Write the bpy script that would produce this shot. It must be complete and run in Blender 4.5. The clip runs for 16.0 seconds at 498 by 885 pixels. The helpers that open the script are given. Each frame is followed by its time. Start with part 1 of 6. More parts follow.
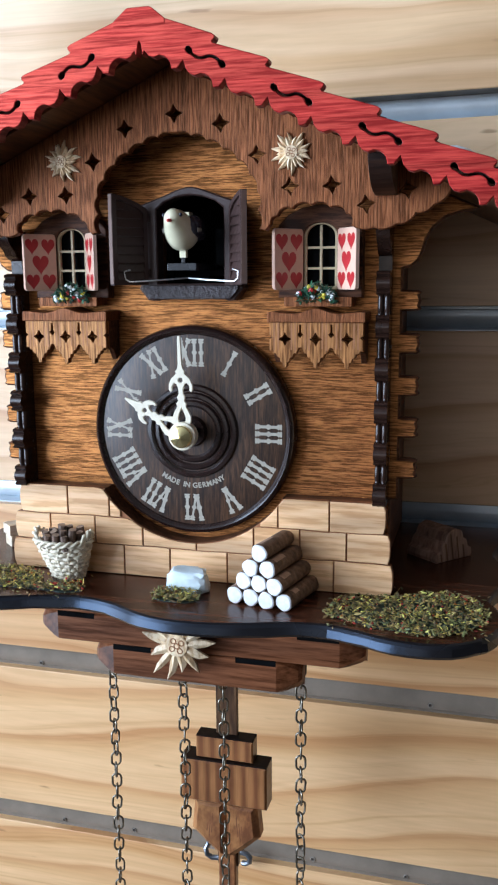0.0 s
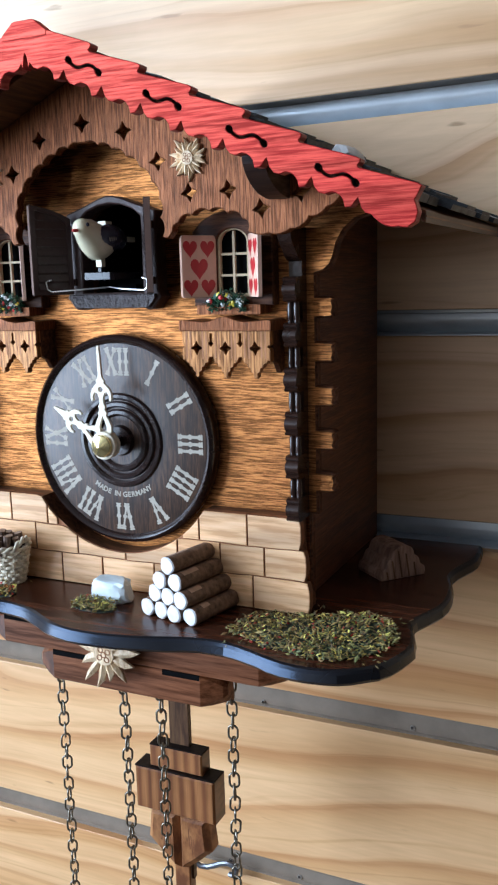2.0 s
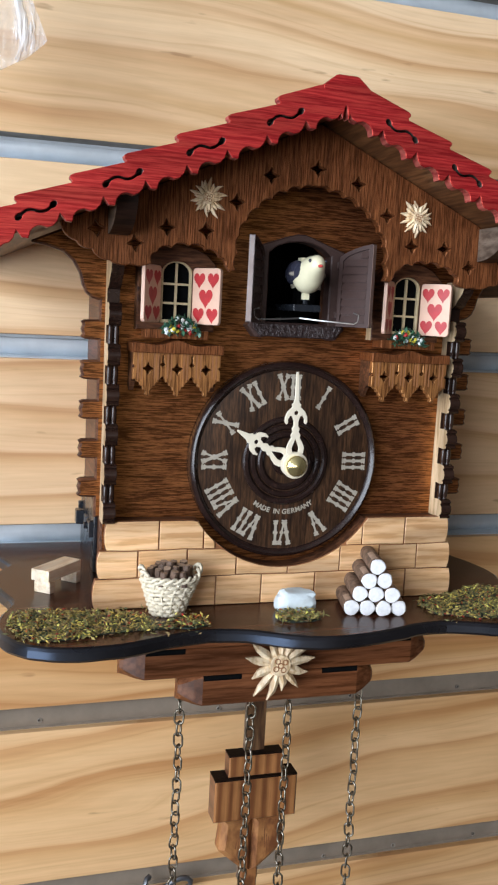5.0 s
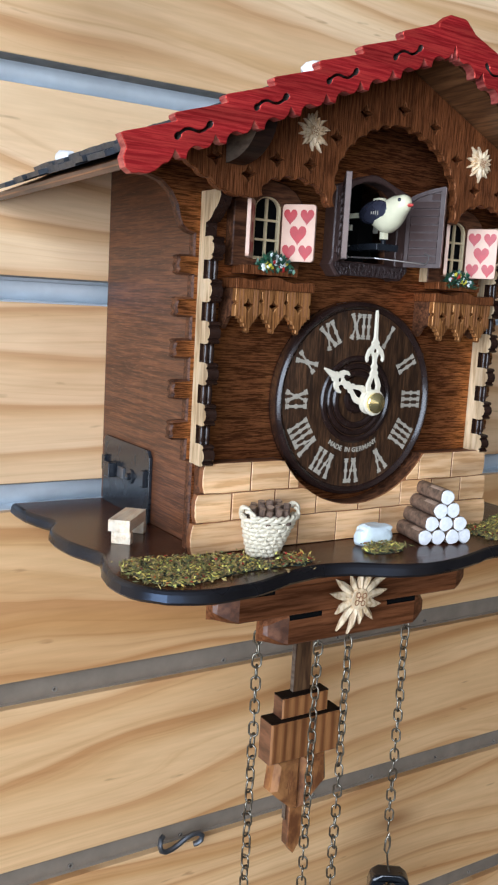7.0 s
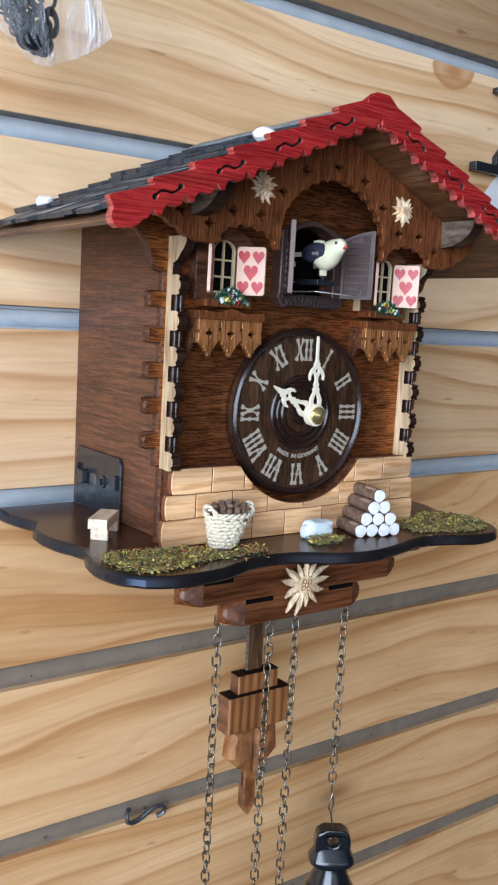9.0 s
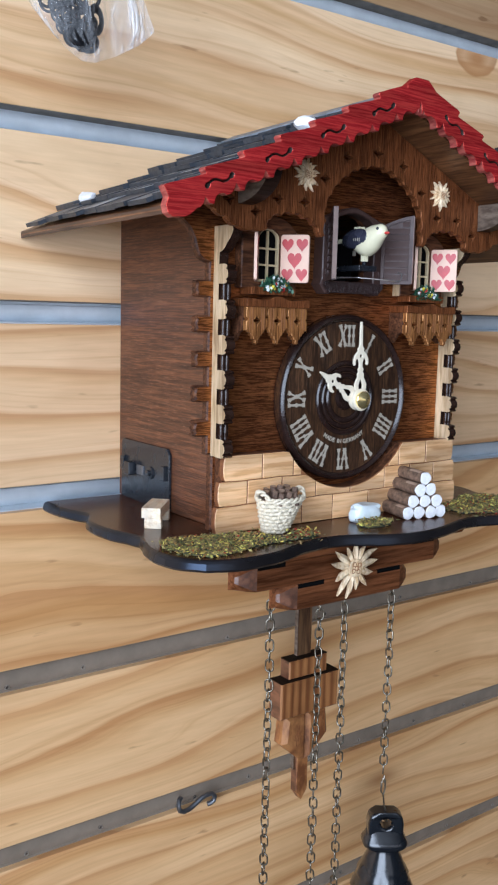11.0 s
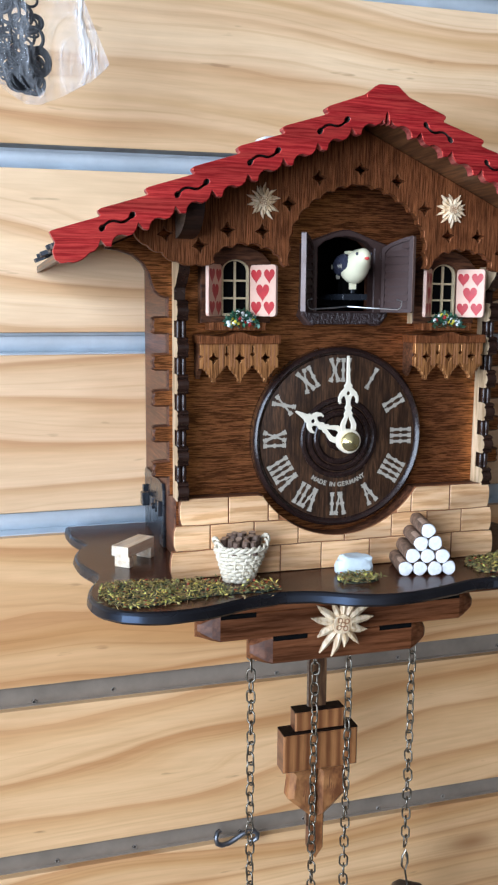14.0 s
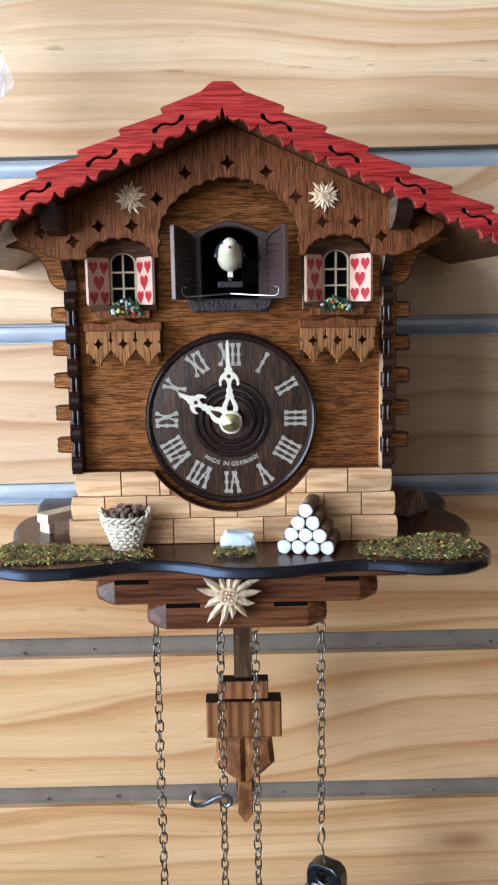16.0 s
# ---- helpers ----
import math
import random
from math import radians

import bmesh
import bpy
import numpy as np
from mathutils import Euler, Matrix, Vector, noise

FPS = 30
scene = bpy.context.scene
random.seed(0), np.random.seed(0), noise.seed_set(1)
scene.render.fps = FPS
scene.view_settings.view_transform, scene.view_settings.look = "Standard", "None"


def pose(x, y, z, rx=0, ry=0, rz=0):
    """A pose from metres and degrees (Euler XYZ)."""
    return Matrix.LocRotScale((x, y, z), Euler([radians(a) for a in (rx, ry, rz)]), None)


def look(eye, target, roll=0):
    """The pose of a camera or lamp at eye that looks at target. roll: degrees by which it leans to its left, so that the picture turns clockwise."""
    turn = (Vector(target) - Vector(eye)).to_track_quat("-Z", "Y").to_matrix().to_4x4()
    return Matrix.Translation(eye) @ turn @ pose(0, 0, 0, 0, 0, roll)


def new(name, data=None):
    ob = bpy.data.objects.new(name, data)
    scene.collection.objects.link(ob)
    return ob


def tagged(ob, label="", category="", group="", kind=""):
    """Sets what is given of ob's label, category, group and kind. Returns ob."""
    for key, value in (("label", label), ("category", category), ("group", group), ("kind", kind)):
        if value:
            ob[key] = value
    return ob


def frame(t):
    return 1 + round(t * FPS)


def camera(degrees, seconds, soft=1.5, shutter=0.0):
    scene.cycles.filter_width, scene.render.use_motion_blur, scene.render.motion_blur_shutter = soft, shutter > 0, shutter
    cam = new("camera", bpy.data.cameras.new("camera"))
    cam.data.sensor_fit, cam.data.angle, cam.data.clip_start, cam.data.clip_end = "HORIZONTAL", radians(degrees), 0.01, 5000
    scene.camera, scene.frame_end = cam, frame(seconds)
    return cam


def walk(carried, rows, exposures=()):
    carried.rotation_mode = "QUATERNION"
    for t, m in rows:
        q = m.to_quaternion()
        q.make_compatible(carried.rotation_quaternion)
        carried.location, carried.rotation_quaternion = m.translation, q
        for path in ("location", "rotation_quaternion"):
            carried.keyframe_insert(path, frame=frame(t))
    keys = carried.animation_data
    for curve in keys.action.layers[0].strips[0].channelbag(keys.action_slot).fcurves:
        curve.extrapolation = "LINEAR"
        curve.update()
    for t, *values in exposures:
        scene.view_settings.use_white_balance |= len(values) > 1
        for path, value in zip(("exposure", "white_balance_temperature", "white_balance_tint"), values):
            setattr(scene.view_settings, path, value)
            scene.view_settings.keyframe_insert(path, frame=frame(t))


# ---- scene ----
cam = camera(31.5, 16.0, 2.2, 0.2)
METRES, EYE, TILT, LEAN, TURN = 1.0, 1.5, 0.0, 0.0, 15.4
ROWS = [
    (0.0, 0.0, 0.0, 0.0, -0.07, -10.5, 0.4),
    (0.5, 0.0251, -0.0037, -0.0008, 3.71, -10.3, 1.14),
    (1.0, 0.0464, -0.0096, 0.0015, 5.84, -10.08, 1.29),
    (1.5, 0.0735, 0.0016, -0.001, 7.52, -10.19, 1.35),
    (2.0, 0.0828, 0.0142, 0.0017, 9.22, -10.42, 1.44),
    (2.5, 0.0651, 0.0107, -0.004, 9.17, -10.23, 0.96),
    (3.0, -0.0038, 0.0052, -0.0039, 4.9, -9.61, -0.05),
    (3.5, -0.0844, -0.0016, 0.0017, -6.54, -9.2, -1.15),
    (6.0, -0.2888, 0.0753, -0.009, -40.67, -7.74, -3.1),
    (6.5, -0.3128, 0.0982, -0.0199, -43.7, -8.15, -3.0),
    (7.0, -0.3269, 0.1204, -0.0233, -47.03, -8.56, -3.22),
    (7.5, -0.3329, 0.1287, -0.023, -49.42, -8.47, -3.58),
    (8.0, -0.3451, 0.1146, -0.0148, -51.03, -8.09, -3.87),
    (8.5, -0.3569, 0.0952, -0.0138, -51.34, -7.87, -3.6),
    (9.0, -0.3759, 0.0916, -0.0165, -51.29, -7.68, -3.24),
    (11.5, -0.3918, 0.1069, -0.0235, -51.21, -7.83, -0.7),
    (12.0, -0.3896, 0.1201, -0.0117, -51.62, -8.83, -0.35),
    (12.5, -0.3858, 0.1204, -0.0088, -51.64, -9.39, -0.93),
    (13.0, -0.3694, 0.0964, -0.0099, -48.52, -9.48, -0.72),
    (13.5, -0.318, 0.0563, -0.0037, -41.32, -9.23, -0.14),
    (14.0, -0.2658, 0.0246, 0.0004, -31.77, -8.8, -0.46),
    (14.5, -0.2099, 0.0072, -0.0005, -23.62, -9.26, -0.47),
    (15.0, -0.1692, -0.0076, -0.0014, -19.71, -9.22, 0.34),
    (15.5, -0.1498, -0.0303, 0.0022, -18.13, -8.93, 0.7),
    (16.0, -0.1279, -0.0634, -0.0035, -16.0, -9.04, 0.91),
]
walk(cam, [(t, pose(0.1115, -0.322, EYE, TILT, LEAN, TURN) @ pose(METRES * x, METRES * y, METRES * z, 90 + pitch, roll, yaw)) for t, x, y, z, yaw, pitch, roll in ROWS],
     exposures=[(0.0, 0.04, 5620, 11), (2.0, 0.18, 5580, 11), (2.7, 0.08, 5450, 10), (3.5, -0.28, 6500, 14), (6.0, -0.13, 6400, 14), (6.5, -0.2, 6150, 13), (7.5, -0.24, 6050, 13), (9.0, -0.22, 5950, 14), (12.5, -0.38, 5890, 15), (13.5, -0.12, 5750, 13), (14.0, -0.06, 5790, 13), (14.5, -0.23, 5880, 14), (16.0, 0.02, 5800, 13)])

# ---- world and light ----
world = bpy.data.worlds.new("sky")
scene.world = world
world.use_nodes = True
_wn = world.node_tree
_sky = _wn.nodes.new("ShaderNodeTexSky")
_sky.sky_type, _sky.sun_disc = "NISHITA", False
_sky.sun_elevation, _sky.sun_rotation = radians(40), radians(200)
_wn.links.new(_sky.outputs[0], _wn.nodes["Background"].inputs[0])
_wn.nodes["Background"].inputs[1].default_value = 0.05


def area_lamp(name, m, w, h, watts, colour):
    data = bpy.data.lights.new(name, "AREA")
    data.shape, data.size, data.size_y, data.energy, data.color = "RECTANGLE", w, h, watts, colour
    ob = new(name, data)
    ob.matrix_world = m
    return ob


area_lamp("window_light", look((-1.17, -1.2, 1.68), (0, -1.2, 1.62)), 1.7, 1.3, 76, (0.79, 0.90, 1.0))
# added fill lamp behind the camera, for bounced light; no window known there
area_lamp("rear_window_light", look((-0.35, -2.55, 1.78), (-0.35, 0, 1.78)), 1.5, 1.0, 2.8, (1.0, 0.92, 0.84))


# ---- materials ----
def material(name):
    m = bpy.data.materials.new(name)
    m.use_nodes = True
    return m, m.node_tree, m.node_tree.nodes["Principled BSDF"]


def node(nt, kind, **values):
    n = nt.nodes.new("ShaderNode" + kind)
    for key, value in values.items():
        n.inputs[key].default_value = value
    return n


def ramp(nt, fac, stops):
    n = nt.nodes.new("ShaderNodeValToRGB")
    while len(n.color_ramp.elements) < len(stops):
        n.color_ramp.elements.new(0.5)
    for e, (p, c) in zip(n.color_ramp.elements, stops):
        e.position, e.color = p, (*c, 1)
    nt.links.new(fac, n.inputs[0])
    return n.outputs[0]


def coords(nt, scale, shift=0.0):
    """Object coordinates, stretched; shift moves them by the object's random number."""
    tc = nt.nodes.new("ShaderNodeTexCoord")
    mp = nt.nodes.new("ShaderNodeMapping")
    mp.inputs["Scale"].default_value = scale
    nt.links.new(tc.outputs["Object"], mp.inputs[0])
    if shift:
        info = nt.nodes.new("ShaderNodeObjectInfo")
        mul = nt.nodes.new("ShaderNodeVectorMath")
        mul.operation = "SCALE"
        mul.inputs[0].default_value = (1.0, 0.37, 0.71)
        sc = nt.nodes.new("ShaderNodeMath")
        sc.operation = "MULTIPLY"
        sc.inputs[1].default_value = shift
        nt.links.new(info.outputs["Random"], sc.inputs[0])
        nt.links.new(sc.outputs[0], mul.inputs["Scale"])
        nt.links.new(mul.outputs[0], mp.inputs["Location"])
    return mp.outputs[0]


def noise_of(nt, vec, scale=1.0, detail=4.0, rough=0.55, distort=0.0):
    n = node(nt, "TexNoise", Scale=scale, Detail=detail, Roughness=rough, Distortion=distort)
    nt.links.new(vec, n.inputs["Vector"])
    return n.outputs[0]


def mixed(nt, a, b, fac, mode="MIX"):
    n = nt.nodes.new("ShaderNodeMix")
    n.data_type, n.blend_type = "RGBA", mode
    for sock, v in ((n.inputs[0], fac), (n.inputs[6], a), (n.inputs[7], b)):
        if isinstance(v, (int, float)):
            sock.default_value = v
        elif isinstance(v, tuple):
            sock.default_value = (*v, 1)
        else:
            nt.links.new(v, sock)
    return n.outputs[2]


def bumped(nt, bsdf, height, strength, distance):
    b = node(nt, "Bump", Strength=strength, Distance=distance)
    nt.links.new(height, b.inputs["Height"])
    nt.links.new(b.outputs[0], bsdf.inputs["Normal"])


def wood(name, light, mid, dark, axis="x", across=700.0, along=55.0, rough=0.45, bump=0.35, shift=0.0, coat=0.0, sheen=None, pores=0.7, spec=0.5, ior=1.95, hard=0.11, pore_colour=None):
    """Stained wood: long streaks along axis, pores, and a slow change of tone."""
    m, nt, bsdf = material(name)
    k = "xyz".index(axis)
    s = [across] * 3
    s[k] = along
    streak = noise_of(nt, coords(nt, s, shift * 400), 1, 4, 0.6, 0.1)
    s2 = [across * 0.22] * 3
    s2[k] = along * 0.3
    slow = noise_of(nt, coords(nt, s2, shift * 90), 1, 3, 0.5, 0.3)
    s3 = [across * 3.2] * 3
    s3[k] = along * 2.2
    pore = noise_of(nt, coords(nt, s3, shift * 900), 1, 2, 0.5)
    col = ramp(nt, streak, [(0.5 - hard, dark), (0.50, mid), (0.5 + hard, light)])
    tone = ramp(nt, slow, [(0.30, (0.55, 0.52, 0.5)), (0.68, (1.2, 1.16, 1.1))])
    col = mixed(nt, col, tone, 1.0, "MULTIPLY")
    col = mixed(nt, col, pore_colour or dark, ramp(nt, pore, [(0.60, (0, 0, 0)), (0.72, (pores, pores, pores))]))
    nt.links.new(col, bsdf.inputs["Base Color"])
    bsdf.inputs["Roughness"].default_value = rough
    bsdf.inputs["Coat Weight"].default_value = coat
    bsdf.inputs["Coat Roughness"].default_value = 0.25
    bsdf.inputs["Specular IOR Level"].default_value = spec
    if sheen:   # the finish reflects in the wood's own colour
        bsdf.inputs["Specular IOR Level"].default_value = 1.0
        bsdf.inputs["IOR"].default_value = ior
        gloss = ramp(nt, streak, [(0.5 - 0.9 * hard, tuple(0.3 * q for q in sheen)), (0.50, tuple(0.68 * q for q in sheen)), (0.5 + 0.9 * hard, sheen)])
        gloss = mixed(nt, gloss, (0.04, 0.02, 0.01), ramp(nt, pore, [(0.56, (0, 0, 0)), (0.68, (pores, pores, pores))]))
        nt.links.new(gloss, bsdf.inputs["Specular Tint"])
    bumped(nt, bsdf, streak, bump, 0.0003)
    return m


def plain(name, colour, rough=0.5, metal=0.0, vary=0.12, scale=300.0, bump=0.1, coat=0.0, distance=0.0003, spec=0.5):
    """A painted, cast or moulded surface with slight mottling and relief."""
    m, nt, bsdf = material(name)
    v = coords(nt, (scale, scale, scale))
    n = noise_of(nt, v, 1, 4, 0.6)
    lo, hi = tuple(c * (1 - vary) for c in colour), tuple(min(1, c * (1 + vary)) for c in colour)
    nt.links.new(ramp(nt, n, [(0.3, lo), (0.7, hi)]), bsdf.inputs["Base Color"])
    r = ramp(nt, noise_of(nt, v, 0.4, 2), [(0.3, (rough * 0.8,) * 3), (0.7, (min(1, rough * 1.2),) * 3)])
    nt.links.new(r, bsdf.inputs["Roughness"])
    bsdf.inputs["Specular IOR Level"].default_value = spec
    bsdf.inputs["Metallic"].default_value = metal
    bsdf.inputs["Coat Weight"].default_value = coat
    bsdf.inputs["Coat Roughness"].default_value = 0.15
    if bump:
        bumped(nt, bsdf, n, bump, distance)
    return m


def pine(name, tone=(1.0, 0.95, 0.90), faint=0.15):
    """Flat-sawn pine: wavering growth rings with one soft and one sharp side, fibre, resin flecks, a knot or two."""
    m, nt, bsdf = material(name)
    v = coords(nt, (1.0, 1.0, 1.0), 37.0)

    def stretched(vec, scale):
        mp = nt.nodes.new("ShaderNodeMapping")
        mp.inputs["Scale"].default_value = scale
        nt.links.new(vec, mp.inputs[0])
        return mp.outputs[0]

    def maths(op, a, b):
        n = nt.nodes.new("ShaderNodeMath")
        n.operation = op
        for sock, q in zip(n.inputs, (a, b)):
            if isinstance(q, (int, float)):
                sock.default_value = q
            else:
                nt.links.new(q, sock)
        return n.outputs[0]

    sep = nt.nodes.new("ShaderNodeSeparateXYZ")
    nt.links.new(v, sep.inputs[0])
    # ring number: rises across the board, bent by slow waves along it
    hill = noise_of(nt, stretched(v, (2.1, 4.0, 8.0)), 1, 2, 0.4)
    ripple = noise_of(nt, stretched(v, (5.0, 30.0, 30.0)), 1, 3, 0.5)
    info = nt.nodes.new("ShaderNodeObjectInfo")
    pitch = maths("ADD", 20.0, maths("MULTIPLY", info.outputs["Random"], 34.0))
    phase = maths("ADD", maths("MULTIPLY", sep.outputs[2], pitch), maths("ADD", maths("MULTIPLY", hill, 5.6), maths("MULTIPLY", ripple, 0.6)))
    ring = maths("FRACT", phase, 0.0)
    pale = (0.83, 0.615, 0.39)
    rings = ramp(nt, ring, [(0.0, (0.66, 0.42, 0.23)), (0.07, (0.82, 0.605, 0.39)), (0.5, pale), (0.76, (0.77, 0.535, 0.31)), (0.93, (0.62, 0.365, 0.18)), (1.0, (0.57, 0.32, 0.15))])
    # rings stand out in some stretches and fade in others
    shown = noise_of(nt, stretched(v, (2.2, 6, 13)), 1, 3, 0.5)
    col = mixed(nt, pale, rings, ramp(nt, shown, [(0.34, (faint,) * 3), (0.62, (0.92, 0.92, 0.92))]))
    # broader, uneven bands that follow the grain, and fine lines within them
    along = nt.nodes.new("ShaderNodeCombineXYZ")
    nt.links.new(maths("MULTIPLY", sep.outputs[0], 0.8), along.inputs[0])
    nt.links.new(maths("MULTIPLY", phase, 1.15), along.inputs[2])
    band = noise_of(nt, along.outputs[0], 1, 3, 0.55)
    col = mixed(nt, col, ramp(nt, band, [(0.31, (0.78, 0.66, 0.52)), (0.45, (0.96, 0.925, 0.885)), (0.54, (1.02, 1.02, 1.02)), (0.7, (1.06, 1.07, 1.09))]), 1.0, "MULTIPLY")
    lines = nt.nodes.new("ShaderNodeCombineXYZ")
    nt.links.new(maths("MULTIPLY", sep.outputs[0], 3.0), lines.inputs[0])
    nt.links.new(maths("MULTIPLY", phase, 9.0), lines.inputs[2])
    fine = noise_of(nt, lines.outputs[0], 1, 3, 0.6)
    col = mixed(nt, col, ramp(nt, fine, [(0.32, (0.88, 0.82, 0.75)), (0.45, (0.98, 0.97, 0.96)), (0.65, (1.02, 1.02, 1.02))]), 1.0, "MULTIPLY")
    fibre = noise_of(nt, stretched(v, (25, 420, 420)), 1, 4, 0.6)
    col = mixed(nt, col, ramp(nt, fibre, [(0.3, (0.93, 0.91, 0.88)), (0.7, (1.03, 1.03, 1.03))]), 1.0, "MULTIPLY")
    blotch = noise_of(nt, stretched(v, (7, 20, 20)), 1, 4, 0.6)
    col = mixed(nt, col, ramp(nt, blotch, [(0.3, (0.87, 0.83, 0.78)), (0.6, (1.03, 1.03, 1.03))]), 1.0, "MULTIPLY")
    fleck = noise_of(nt, stretched(v, (38, 190, 190)), 1, 2, 0.5)
    col = mixed(nt, col, (0.36, 0.19, 0.085), ramp(nt, fleck, [(0.70, (0, 0, 0)), (0.78, (0.7, 0.7, 0.7))]))
    vor = node(nt, "TexVoronoi", Scale=1.0)
    nt.links.new(stretched(v, (2.9, 3.1, 7.5)), vor.inputs["Vector"])
    knot = ramp(nt, vor.outputs["Distance"], [(0.02, (0.9, 0.9, 0.9)), (0.035, (0.6, 0.6, 0.6)), (0.06, (0.2, 0.2, 0.2)), (0.09, (0, 0, 0))])
    col = mixed(nt, col, (0.34, 0.165, 0.065), knot)
    # one large knot high up beside the clock
    tc = nt.nodes.new("ShaderNodeTexCoord")
    sub = nt.nodes.new("ShaderNodeVectorMath")
    sub.operation = "SUBTRACT"
    sub.inputs[1].default_value = (0.204, 0.105, 1.6625)
    nt.links.new(tc.outputs["Object"], sub.inputs[0])
    far = nt.nodes.new("ShaderNodeVectorMath")
    far.operation = "LENGTH"
    nt.links.new(stretched(sub.outputs[0], (44, 10, 82)), far.inputs[0])
    d = maths("ADD", far.outputs["Value"], maths("MULTIPLY", ripple, 0.9))
    col = mixed(nt, col, (0.44, 0.20, 0.07), ramp(nt, maths("MULTIPLY", maths("ADD", d, maths("MULTIPLY", blotch, 0.9)), 0.5), [(0.60, (0.9, 0.9, 0.9)), (0.80, (0.55, 0.55, 0.55)), (0.96, (0.8, 0.8, 0.8)), (1.02, (0, 0, 0))]))
    col = mixed(nt, col, tone, 1.0, "MULTIPLY")
    nt.links.new(col, bsdf.inputs["Base Color"])
    bsdf.inputs["Roughness"].default_value = 0.40
    bsdf.inputs["Specular IOR Level"].default_value = 0.65
    bumped(nt, bsdf, fibre, 0.15, 0.0004)
    return m


